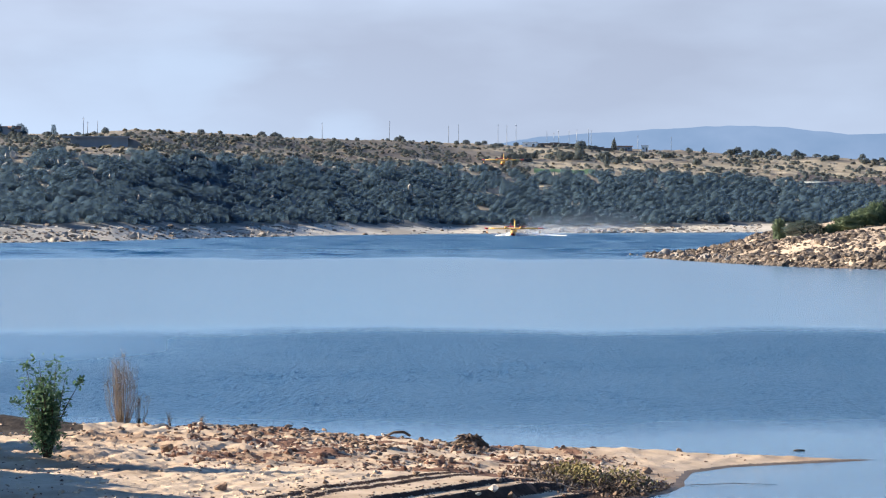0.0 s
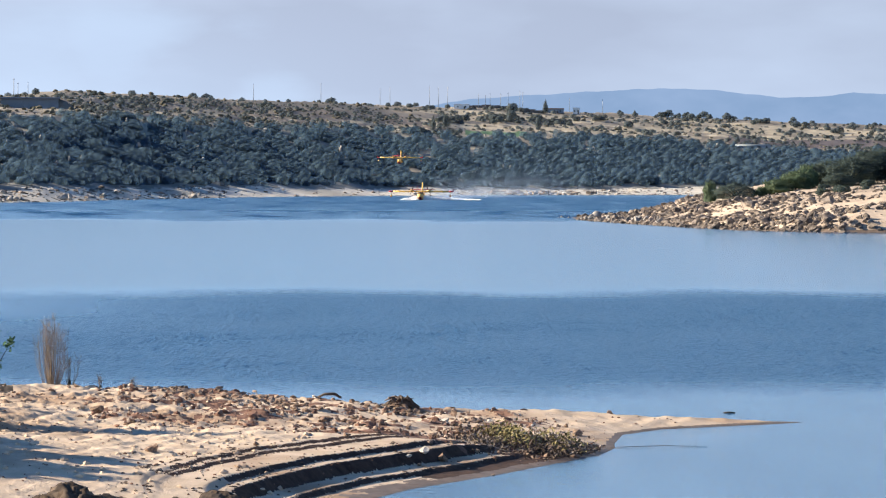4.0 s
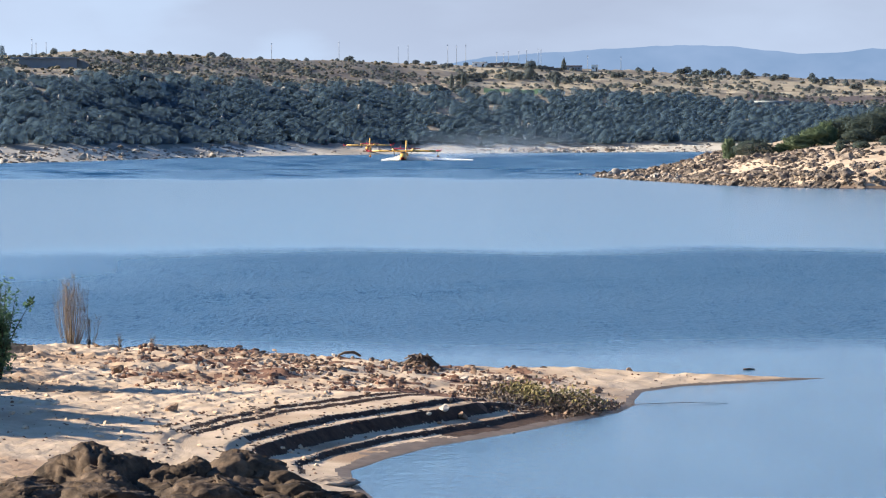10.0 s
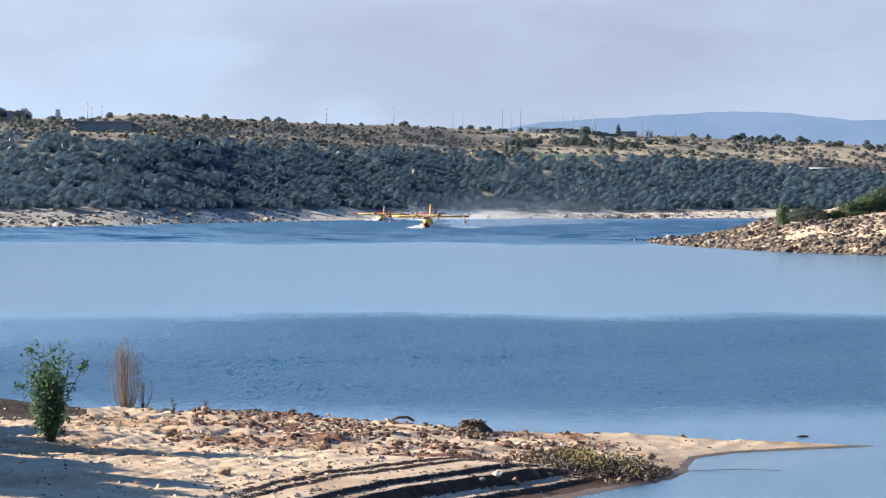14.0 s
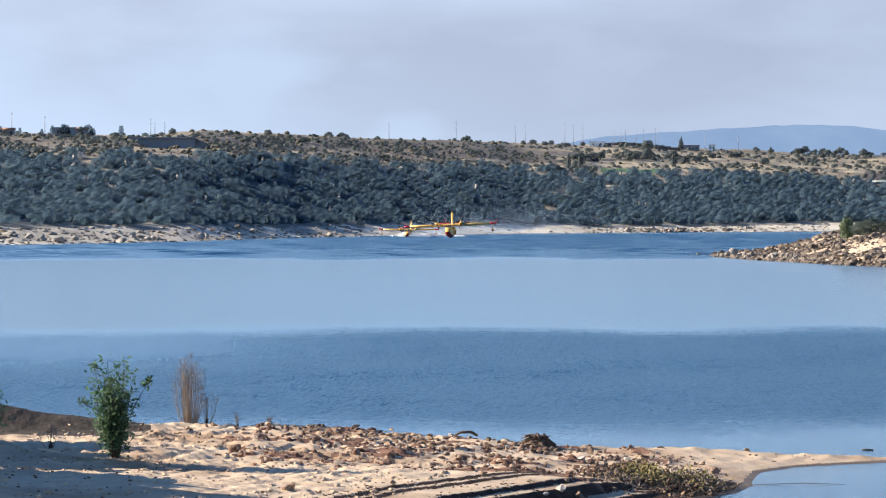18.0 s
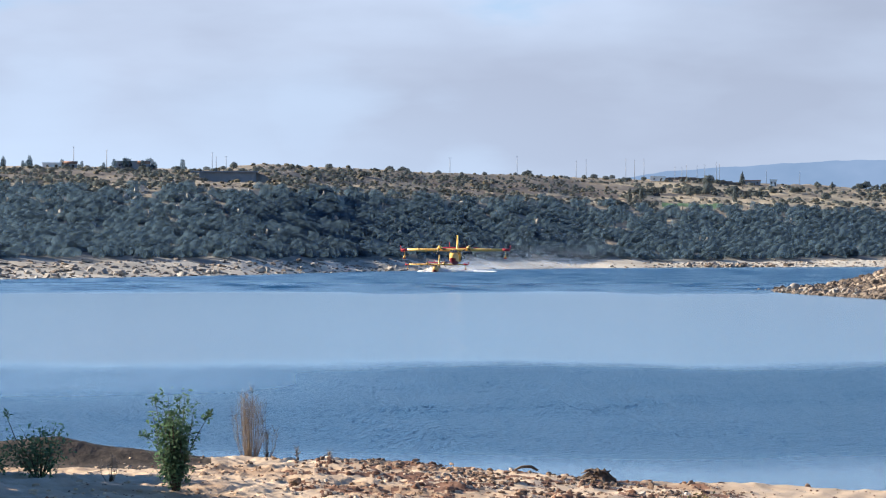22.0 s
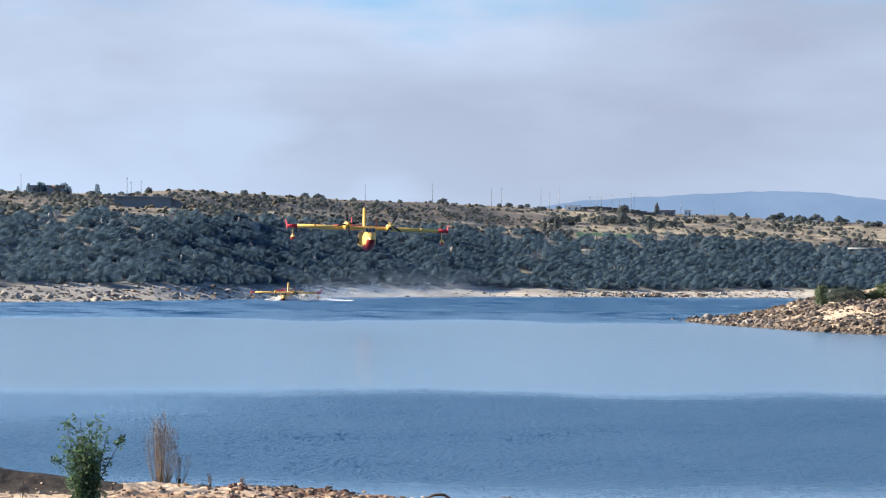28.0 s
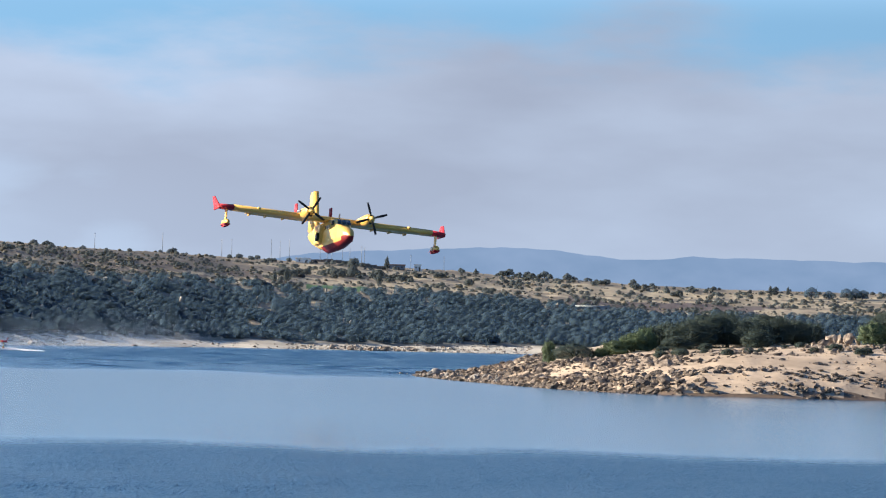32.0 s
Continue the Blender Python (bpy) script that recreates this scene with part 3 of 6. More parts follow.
def build_ground():
    azs = np.concatenate([np.arange(-180, -14, 4.0), np.arange(-14, -11.6, 0.3), np.arange(-11.6, 12.4, 0.046), np.arange(12.4, 15, 0.3), np.arange(15, 180, 4.0)])
    Ds = np.concatenate([[0.0, 2, 4], np.arange(6, 52, 2.0), np.arange(52, 62, 0.4), np.arange(62, 114, 0.15), np.arange(114, 124, 1.0), [130, 145, 170, 220, 300, 400, 480], np.arange(520, 700, 2.2), np.arange(700, 860, 6), [880, 920, 960, 1000],
                         np.arange(1040, 1400, 8), np.arange(1400, 2300, 8), np.arange(2300, 3250, 14), [3300, 3500, 3800, 4200, 4700]])
    A, D = np.meshgrid(np.radians(azs), Ds)
    X, Y = D * np.sin(A), D * np.cos(A)
    nr, nc = X.shape
    Z = np.full(X.shape, -3.0)
    kind = np.zeros(X.shape, dtype=np.int32)
    near, mid, far = D[:, 0] < 200, (D[:, 0] >= 200) & (D[:, 0] < 1000), D[:, 0] >= 1000
    z, d, din, dout = near_height(X[near], Y[near])
    Z[near] = z
    x, y = X[near], Y[near]
    k = np.zeros(z.shape, dtype=np.int32)
    # dark earth on bare risers and flotsam line, the risers' shade painted in
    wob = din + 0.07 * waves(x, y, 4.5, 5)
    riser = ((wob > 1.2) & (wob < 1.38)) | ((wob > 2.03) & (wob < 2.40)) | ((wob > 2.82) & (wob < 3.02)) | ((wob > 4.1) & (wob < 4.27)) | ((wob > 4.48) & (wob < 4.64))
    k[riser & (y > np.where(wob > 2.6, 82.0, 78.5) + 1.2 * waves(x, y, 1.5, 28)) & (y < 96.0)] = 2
    step = ledges(x, y)
    k[(step > 0.16) & (step < 0.52) & (ledges(x, y + 0.5) > step)] = 3
    k[(waves(x, y * 0.8, 4.0, 21) + 0.5 * waves(x, y, 1.0, 22) > 0.62) & (y > 94) & (x < 4) & (x > -9)] = 3
    # near face of the mound: dark soil with its shade painted on
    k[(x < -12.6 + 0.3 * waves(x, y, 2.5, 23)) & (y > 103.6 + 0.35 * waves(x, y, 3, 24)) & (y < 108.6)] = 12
    # dark mud under the weeds and along the inner bay
    mud = ((x - 4.3) / 2.0) ** 2 + ((y - 96.8) / 3.6) ** 2 < 1 + 0.5 * waves(x, y, 1.4, 25)
    k[mud & (waves(x, y, 0.7, 26) > -0.45)] = 2
    k[(z < 0.07 + 0.03 * waves(x, y, 1.1, 27)) & (y > 84) & (y < 101) & (din < 4)] = 1
    k[(z < 0.17 + 0.05 * waves(x, y, 0.9, 29)) & (x > 0.5) & (y > 89) & (y < 100.5) & (din < 3)] = 2
    k[(z < 0.045)] = 1
    kind[near] = k
    z, d = head_height(X[mid], Y[mid])
    Z[mid] = z
    kind[mid] = np.where(z > 0.25, 4, 1)
    z, s, e = far_height(X[far], Y[far])
    Z[far] = z
    az = np.degrees(A[far])
    jitter = 0.015 * waves(X[far], Y[far], 60, 31)
    kf = np.where(s < 0.10 + jitter, 5, np.where(s < 0.62 + 2 * jitter, 6, 7))
    clear = (s > 0.2) & (s < 0.62) & ((waves(X[far], Y[far], 60, 41) > 0.75) | glades(X[far], Y[far], s))
    kf[clear] = 7
    kf[clear & (s > 0.33)] = 10
    strips = waves(az * 12, s * 1400, 70, 46)
    left = az < 0.6 + 0.8 * waves(az * 40, s * 600, 60, 47)
    upper = kf == 7
    kf[upper & left & (s > 0.60) & (s < 0.94) & (strips < 0.45)] = 9
    kf[upper & (s > 0.60) & (s < 0.76) & (strips > 0.0)] = 10
    kf[upper & ~left & (s < 0.95) & (strips > -0.25)] = 10
    kf[(az > 5.6) & (az < 9.0 + 20 * jitter) & (s > 0.665 + jitter) & (s < 0.765 + jitter)] = 11
    kf[(az > 1.05) & (az < 2.15) & (s > 0.64) & (s < 0.70)] = 8
    kf[z <= 0.0] = 1
    kind[far] = kf
    verts = np.stack([X, Y, Z], -1).reshape(-1, 3)
    i, j = np.meshgrid(np.arange(nr - 1), np.arange(nc), indexing="ij")
    j2 = (j + 1) % nc
    quads = np.stack([i * nc + j, i * nc + j2, (i + 1) * nc + j2, (i + 1) * nc + j], -1).reshape(-1, 4)[:, ::-1]
    me = tri_mesh("ground", verts, quads, [M_SAND, M_WETSAND, M_EARTH_SHADE, M_REDEARTH, M_HEAD, M_BEACH, M_SOIL, M_GRASS, M_FIELD, M_HEATH, M_OCHRE, M_PLOUGH, M_MOUND_SHADE], kind[:-1].ravel(), True)
    tagged(new("ground", me), "pale sandy lake shore, far beach and dry wooded hills", "ground", kind="structure")


build_ground()


def build_water():
    """The lake, with real wavelets where the wind ruffles it near the bank."""
    az = np.radians(np.concatenate([np.arange(-180, -12, 6.0), np.arange(-12, 12.6, 0.045), np.arange(13, 180, 6.0)]))
    r = np.concatenate([[5], np.linspace(30, 110, 12), np.arange(112, 285, 0.42), np.geomspace(302, 690, 16), np.geomspace(1790, 4700, 12)])
    A, R = np.meshgrid(az, r)
    X, Y = R * np.sin(A), R * np.cos(A)
    Z = np.zeros_like(X)
    rng = np.random.RandomState(3)
    amp = np.interp(R, [112, 118, 145, 212, 248, 285], [0, 0.25, 1.0, 1.0, 0.22, 0.0]) * (0.8 + 0.35 * waves(X, Y, 30, 61))
    for _ in range(24):
        kx, ky = rng.choice([-1, 1]) * math.tau / rng.uniform(0.42, 1.3), math.tau / rng.uniform(1.0, 1.8)
        Z += 0.026 / ky * np.sin(X * kx + Y * ky + rng.uniform(0, 6.28))
    amp *= 1 - 0.45 * np.clip((-0.05 - X / np.maximum(Y, 1)) / 0.08, 0, 1) * np.clip((R - 165) / 35, 0, 1)
    Z = np.where(np.abs(np.degrees(A)) < 12, Z * amp, 0)
    verts = np.stack([X, Y, Z], -1).reshape(-1, 3)
    nr, nc = R.shape
    i, j = np.meshgrid(np.arange(nr - 1), np.arange(nc), indexing="ij")
    j2 = (j + 1) % nc
    quads = np.stack([i * nc + j, (i + 1) * nc + j, (i + 1) * nc + j2, i * nc + j2], -1).reshape(-1, 4)[:, ::-1]
    gap = (np.abs(R[:-1] - 690) < 1e-6) & (A[:-1] >= radians(-12.01)) & (A[:-1] < radians(12.53))
    quads = quads[~gap.ravel()]
    # the wind's waves on the far water, with slicks drawn out between them
    edge = az[(az >= radians(-12.01)) & (az < radians(12.6))]
    A, R = np.meshgrid(edge[::3], np.concatenate([[690.0], np.arange(691, 1790, 1.7), [1790.0]]))
    X, Y = R * np.sin(A), R * np.cos(A)
    Z = np.zeros_like(X)
    for _ in range(20):
        lam, th = rng.uniform(3.5, 5.0), radians(rng.uniform(78, 102))
        Z += 0.0085 * lam * np.sin((X * math.cos(th) + Y * math.sin(th)) * math.tau / lam + rng.uniform(0, 6.28))
    slick = np.clip((waves(X * 0.3 + Y * 0.08, Y, 75, 71) - 0.35) / 0.35, 0, 1)
    Z *= np.interp(R, [690, 700 , 735, 1760, 1790], [0, 0.3, 1, 1, 0]) * (1 - 0.85 * slick)
    nr2, nc2 = R.shape
    i, j = np.meshgrid(np.arange(nr2 - 1), np.arange(nc2 - 1), indexing="ij")
    more = np.stack([i * nc2 + j, (i + 1) * nc2 + j, (i + 1) * nc2 + j + 1, i * nc2 + j + 1], -1).reshape(-1, 4)[:, ::-1] + len(verts)
    verts = np.concatenate([verts, np.stack([X, Y, Z], -1).reshape(-1, 3)])
    quads = np.concatenate([quads, more])
    me = tri_mesh("water", verts, quads, M_WATER, smooth=True)
    tagged(new("water", me), "blue reservoir water with calm and wind-ruffled bands", "lake", kind="structure")


build_water()


def build_mountains():
    """Far blue range as a plain backdrop; its distance haze is painted as glow."""
    m = bpy.data.materials.new("painted_haze_range")
    m.use_nodes = True
    nt = m.node_tree
    nt.nodes.clear()
    N, L = nt.nodes.new, nt.links.new
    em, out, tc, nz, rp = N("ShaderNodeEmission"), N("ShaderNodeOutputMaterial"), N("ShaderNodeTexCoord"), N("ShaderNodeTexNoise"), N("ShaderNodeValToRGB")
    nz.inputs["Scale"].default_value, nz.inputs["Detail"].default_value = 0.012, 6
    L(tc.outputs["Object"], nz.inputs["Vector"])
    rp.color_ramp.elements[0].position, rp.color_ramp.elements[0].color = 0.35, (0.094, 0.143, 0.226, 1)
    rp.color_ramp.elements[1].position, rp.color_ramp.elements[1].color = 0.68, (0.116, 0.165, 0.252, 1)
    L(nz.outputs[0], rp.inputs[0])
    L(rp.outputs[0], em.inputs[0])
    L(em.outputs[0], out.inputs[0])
    crest = [(-40, 0.8), (-12, 1.0), (-3, 1.15), (0.2, 1.30), (0.95, 1.37), (1.25, 1.438), (2.1, 1.485), (3.1, 1.55), (4.55, 1.62), (5.5, 1.575), (6.5, 1.454), (7.0, 1.47), (7.76, 1.533), (9.4, 1.524), (11, 1.51), (40, 1.2)]
    az = np.linspace(-40, 40, 700)
    e = lerp_at(az, crest) + 0.012 * waves(az * 10, az * 3, 9, 51)
    verts, faces = [], []
    for row, (frac, D) in enumerate([(1.0, 4750), (0.6, 4650), (0.0, 4500)]):
        for a, ee in zip(az, e):
            x, y = polar(a, D)
            verts.append((x, y, (8 + D * math.tan(radians(ee))) * frac - 5 * (1 - frac)))
    n = len(az)
    for r in range(2):
        for i in range(n - 1):
            faces.append((r * n + i, r * n + i + 1, (r + 1) * n + i + 1, (r + 1) * n + i))
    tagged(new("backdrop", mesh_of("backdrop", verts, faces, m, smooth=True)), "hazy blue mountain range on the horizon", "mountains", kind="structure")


build_mountains()

# ---- building blocks of nature ----
def ico_arrays(sub):
    bm = bmesh.new()
    bmesh.ops.create_icosphere(bm, subdivisions=sub, radius=1.0)
    bm.verts.index_update()
    v = np.array([q.co[:] for q in bm.verts])
    t = np.array([[q.index for q in f.verts] for f in bm.faces])
    bm.free()
    return v, t


ICO = {s: ico_arrays(s) for s in (1, 2, 3, 4, 5, 6)}
OCTA = (np.array([(1, 0, 0), (0, 1, 0), (-1, 0, 0), (0, -1, 0), (0, 0, 1), (0, 0, -1)], dtype=float),
        np.array([(0, 1, 4), (1, 2, 4), (2, 3, 4), (3, 0, 4), (1, 0, 5), (2, 1, 5), (3, 2, 5), (0, 3, 5)]))


def rock_arrays(rng, sub=2, cuts=9, rough=0.07, close=(0.45, 0.82)):
    """A block of granite: a ball cut by random planes, edges worn."""
    v, t = ICO[sub]
    v = v * rng.uniform(0.9, 1.1, 3)
    for _ in range(cuts):
        n = rng.normal(size=3)
        n /= np.linalg.norm(n)
        c = rng.uniform(*close)
        over = v @ n - c
        v = v - np.outer(np.clip(over, 0, None) * 0.94, n)
    v = v + rng.normal(size=v.shape) * rough * 0.5
    v[:, 2] = np.where(v[:, 2] < -0.45, -0.45 + (v[:, 2] + 0.45) * 0.15, v[:, 2])
    return v, t


def crown_arrays(rng, clumps, clump=0.2, lobes=5, tall=0.75, spread=0.5, low=0.16, flat=0.75, wild=0.14):
    """Leaf clumps over a handful of lobes; one metre wide, standing on z = 0."""
    lob = [(np.array([rng.uniform(-0.5, 0.5) * spread, rng.uniform(-0.5, 0.5) * spread, rng.uniform(low + 0.18, tall - 0.16)]), rng.uniform(0.19, 0.30)) for _ in range(lobes)]
    vs, ts = [], []
    ov, ot = OCTA
    for k in range(clumps):
        c, r = lob[rng.randint(lobes)]
        d = rng.normal(size=3)
        d /= np.linalg.norm(d)
        p = c + d * r * rng.uniform(0.65, 1.0 + wild)
        p[2] = max(p[2], low * rng.uniform(0.6, 1.2))
        s = clump * rng.uniform(0.5, 1.15) * 0.5
        q = Euler(rng.uniform(0, 6.28, 3)).to_matrix()
        local = ov * rng.uniform(0.55, 1.25, (6, 1)) * s * np.array([1, 1, flat])
        vs.append(local @ np.array(q).T + p)
        ts.append(ot + 6 * k)
    return np.concatenate(vs), np.concatenate(ts)


def scatter(name, templates, places, material, smooth=False):
    """Joins many turned and scaled copies of templates into one mesh. places: (template, x, y, z, sx, sy, sz, turn)."""
    vs, ts, base = [], [], 0
    for k, x, y, z, a, b, c, turn in places:
        v, t = templates[k]
        co, si = math.cos(turn), math.sin(turn)
        w = np.empty_like(v)
        px, py = v[:, 0] * a, v[:, 1] * b
        w[:, 0], w[:, 1], w[:, 2] = px * co - py * si + x, px * si + py * co + y, v[:, 2] * c + z
        vs.append(w)
        ts.append(t + base)
        base += len(v)
    return new(name, tri_mesh(name, np.concatenate(vs), np.concatenate(ts), material, smooth=smooth))


RNG = np.random.RandomState(7)


def lumpy_crown(rng, sub=1, leaves=60, tall=0.8, lump=0.34, spray=(0.035, 0.075)):
    """A round oak crown: a lumpy closed mass of leaves with loose sprays over it; one metre wide, on z = 0."""
    v, t = ICO[sub]
    t = t[v[t][:, :, 2].mean(1) > -0.62]
    off = Vector(rng.uniform(-40, 40, 3))
    r = np.array([1 + lump * noise.fractal(Vector(q) * 1.9 + off, 0.8, 2.0, 4) for q in v])
    body = v * r[:, None] * np.array([0.46, 0.46, tall * 0.5])
    body[:, 2] = np.where(body[:, 2] < -tall * 0.3, -tall * 0.3 + (body[:, 2] + tall * 0.3) * 0.3, body[:, 2]) + tall * 0.42
    k = rng.randint(len(v), size=leaves)
    k = np.where(v[k, 2] < -0.45, rng.randint(len(v), size=leaves), k)
    d = v[k]
    p = body[k] * rng.uniform(0.97, 1.05, (leaves, 1)) + rng.normal(size=(leaves, 3)) * 0.05
    e1 = np.cross(d, rng.normal(size=(leaves, 3)))
    e1 /= np.linalg.norm(e1, axis=1)[:, None]
    e2 = np.cross(d, e1)
    tri = np.empty((leaves, 3, 3))
    for j in range(3):
        a, s = j * 2.094 + rng.uniform(-0.5, 0.5, leaves), rng.uniform(*spray, leaves)
        tri[:, j] = p + e1 * (np.cos(a) * s)[:, None] + e2 * (np.sin(a) * s)[:, None] + d * rng.normal(size=(leaves, 1)) * 0.02
    return np.concatenate([body, tri.reshape(-1, 3)]), np.concatenate([t, np.arange(leaves * 3).reshape(-1, 3) + len(v)])


FAR_CROWNS = [lumpy_crown(RNG, 2, 36, 0.85, 0.40) for _ in range(12)]
SMALL_CROWNS = [lumpy_crown(RNG, 1, 16, 0.8) for _ in range(10)]
TREE_CROWNS = [lumpy_crown(RNG, 3, 500, 0.8, 0.42, (0.02, 0.05)) for _ in range(6)]
ROCKS1 = [rock_arrays(RNG, 1) for _ in range(8)]
ROCKS2 = [rock_arrays(RNG, 2) for _ in range(10)]
CHIPS = [rock_arrays(RNG, 1, 14, 0.14, (0.30, 0.70)) for _ in range(10)]
SHARDS = [rock_arrays(RNG, 2, 15, 0.11, (0.30, 0.72)) for _ in range(12)]


def crag_arrays(rng):
    """A big fractured block: planes, ledges and pitted faces."""
    v, t = rock_arrays(rng, 5, 7, 0.0, (0.55, 0.9))
    off = Vector(rng.uniform(-50, 50, 3))
    out = np.empty_like(v)
    for i, p in enumerate(v):
        q = Vector(p)
        n = noise.fractal(q * 1.7 + off, 0.9, 2.1, 6)
        flat = Vector((q.x * 1.1, q.y * 1.1, q.z * 2.2)) + off * 2 + noise.noise_vector(q * 2.0 + off) * 0.45
        big, small = noise.voronoi(flat)[0], noise.voronoi(flat * 2.7)[0]
        gap, chip = big[1] - big[0], small[1] - small[0]
        out[i] = p * (1 + 0.13 * n + 0.16 * (big[0] - 0.4) - 0.20 * max(0.0, 0.10 - gap) / 0.10 - 0.06 * max(0.0, 0.12 - chip) / 0.12)
    return out, t


ROCKS3 = [crag_arrays(RNG) for _ in range(8)]
ROCK_MESH = [tri_mesh("boulder", v, t, M_ROCK) for v, t in SHARDS]
FAR_MESH = [tri_mesh("boulder", v, t, M_ROCKF) for v, t in SHARDS]
STONE_MESH = [tri_mesh("stone", v, t, M_STONE) for v, t in SHARDS[:6]]
PALE_MESH = [tri_mesh("stone", v, t, M_STONEW) for v, t in SHARDS[6:9]]


def trunk_mesh(seed):
    r = random.Random(seed)
    bm = tube([(0, 0, -0.05), (0.02, 0.01, 0.15), (0.05 * r.uniform(-1, 1), 0.05 * r.uniform(-1, 1), 0.34), (0.09 * r.uniform(-1, 1), 0.05, 0.55)], [0.05, 0.04, 0.032, 0.015], 6)
    for _ in range(3):
        a = r.uniform(0, 6.28)
        tube([(0, 0, 0.2), (0.13 * math.cos(a), 0.13 * math.sin(a), 0.36), (0.26 * math.cos(a), 0.26 * math.sin(a), 0.5)], [0.028, 0.018, 0.008], 5, bm)
    me = bpy.data.meshes.new("trunk")
    bm.to_mesh(me)
    bm.free()
    me.materials.append(M_BARK)
    return me


TRUNKS = [trunk_mesh(i) for i in range(4)]
CROWN_OAK = [tri_mesh("crown", v, t, M_OAK_HAZED, smooth=True) for v, t in TREE_CROWNS]
CROWN_DUSTY = [tri_mesh("crown", v, t, M_OAKR, smooth=True) for v, t in TREE_CROWNS]


def tree(x, y, width, height, rng, crowns, label, group="", category="tree", name="oak_tree"):
    m = Matrix.Translation((x, y, ground_z(x, y) - 0.1)) @ pose(0, 0, 0, 0, 0, rng.uniform(0, 360)) @ Matrix.Diagonal((width, width, height / 0.8, 1))
    ob = thing(name, label, category, m, group)
    part("trunk", TRUNKS[rng.randint(len(TRUNKS))], None, ob)
    part("crown", crowns[rng.randint(len(crowns))], None, ob)
    return ob


# ---- the wooded far shore ----
def far_point(az, s):
    e_s = float(lerp_at(az, SHORE_FAR))
    D = 8.0 / math.tan(radians(-e_s)) + s * 950.0
    return polar(az, D)


def build_woods():
    rng = np.random.RandomState(11)
    cand = 12500
    az = rng.uniform(-11.5, 12.0, cand)
    s = 0.118 + 0.517 * rng.uniform(0, 1, cand)
    pos = [far_point(a, q) for a, q in zip(az, s)]
    X, Y = np.array(pos).T
    gap = waves(X, Y, 60, 41)
    fine = waves(X, Y, 35, 42)
    keep = (gap < 0.75) & (fine < 0.85) & ~glades(X, Y, s)
    edge = np.clip((s - 0.52) / 0.11, 0, 1)
    keep &= rng.uniform(0, 1, cand) > 0.45 * edge
    keep &= rng.uniform(0, 1, cand) < 0.85
    keep &= ~((az > -6.9) & (az < -5.8) & (s > 0.585))
    X, Y, s, az = X[keep], Y[keep], s[keep], az[keep]
    Z = far_height(X, Y)[0]
    places = []
    for x, y, z, a in zip(X, Y, Z, az):
        w = rng.uniform(4.4, 7.6) * float(np.interp(a, [-10, -2, 4], [0.9, 1.05, 1.35]))
        places.append((rng.randint(12), x, y, z - 0.3, w, w, w * rng.uniform(0.7, 1.0), rng.uniform(0, 6.28)))
    tagged(scatter("woodland", FAR_CROWNS, places, M_OAK_HAZED, True), "dense holm oak woodland on the far slope, blue haze painted in", "woods", kind="stuff")
    # pale granite knobs that stand out of the oaks
    places = []
    for _ in range(260):
        a, q = rng.uniform(-11.5, 8), 0.18 + 0.44 * rng.uniform() ** 0.7
        x, y = far_point(a, q)
        w = rng.uniform(0.9, 1.7)
        high = rng.uniform(2.3, 3.2)
        places.append((rng.randint(8), x, y, ground_z(x, y) + high * 0.4, w * rng.uniform(1.2, 2.4), w, high, rng.uniform(0, 6.28)))
    tagged(scatter("granite_knobs", SHARDS[:8], places, M_ROCKF), "pale granite knobs standing out of the oak woodland", "rocks", kind="stuff")
    # scrub and loose trees on the dry upper slope
    places = []
    for _ in range(9500):
        a, q = rng.uniform(-11.5, 12), 0.60 + 0.385 * rng.uniform(0, 1) ** 1.3
        if (1.0 < a < 2.2 and q < 0.71) or (-6.95 < a < -5.75 and q < 0.81):
            continue
        x, y = far_point(a, q)
        dens = 0.35 + 0.5 * waves(np.array([x]), np.array([y]), 160, 43)[0] + (0.45 if a < 0.3 else 0.0)
        if a < 0.3 and (q > 0.93 or waves(np.array([a * 12]), np.array([q * 1400]), 70, 46)[0] > (0.0 if q < 0.76 else 0.45)):
            dens *= 0.25
        if rng.uniform() > dens:
            continue
        w = (1.5 + 4.0 * rng.uniform() ** 1.8) if a < 0.3 else (2.0 + 5.5 * rng.uniform() ** 1.7)
        places.append((rng.randint(10), x, y, ground_z(x, y) - 0.2, w, w, w * rng.uniform(0.6, 0.9), rng.uniform(0, 6.28)))
    tagged(scatter("scrub", SMALL_CROWNS, places, M_OAKR, True), "dusty scattered oaks and scrub on the dry hillside", "scrub", kind="stuff")
    # low dry brush between them
    brush = []
    for _ in range(6):
        v, t = ICO[1]
        brush.append((v * rng.uniform(0.6, 1.25, (len(v), 1)) * 0.5 + np.array([0, 0, 0.3]), t))
    a, q = rng.uniform(-11.5, 12, 3600), 0.585 + 0.41 * rng.uniform(0, 1, 3600)
    pts = np.array([far_point(i, j) for i, j in zip(a, q)])
    dens = 0.42 + 0.5 * waves(pts[:, 0], pts[:, 1], 110, 44) + np.where(a < 0.3, 0.2, -0.22)
    ok = (rng.uniform(0, 1, 3600) < dens) & ~((a > 1.0) & (a < 2.2) & (q < 0.71))
    pts, Z = pts[ok], far_height(pts[ok, 0], pts[ok, 1])[0]
    places = []
    for (x, y), z in zip(pts, Z):
        w = 0.9 + 2.6 * rng.uniform() ** 2
        places.append((rng.randint(6), x, y, z - 0.1, w * 1.3, w * 1.3, w * 0.8, rng.uniform(0, 6.28)))
    tagged(scatter("brush", brush, places, M_SCRUB), "low grey-brown dry brush on the hillside", "brush", kind="stuff")
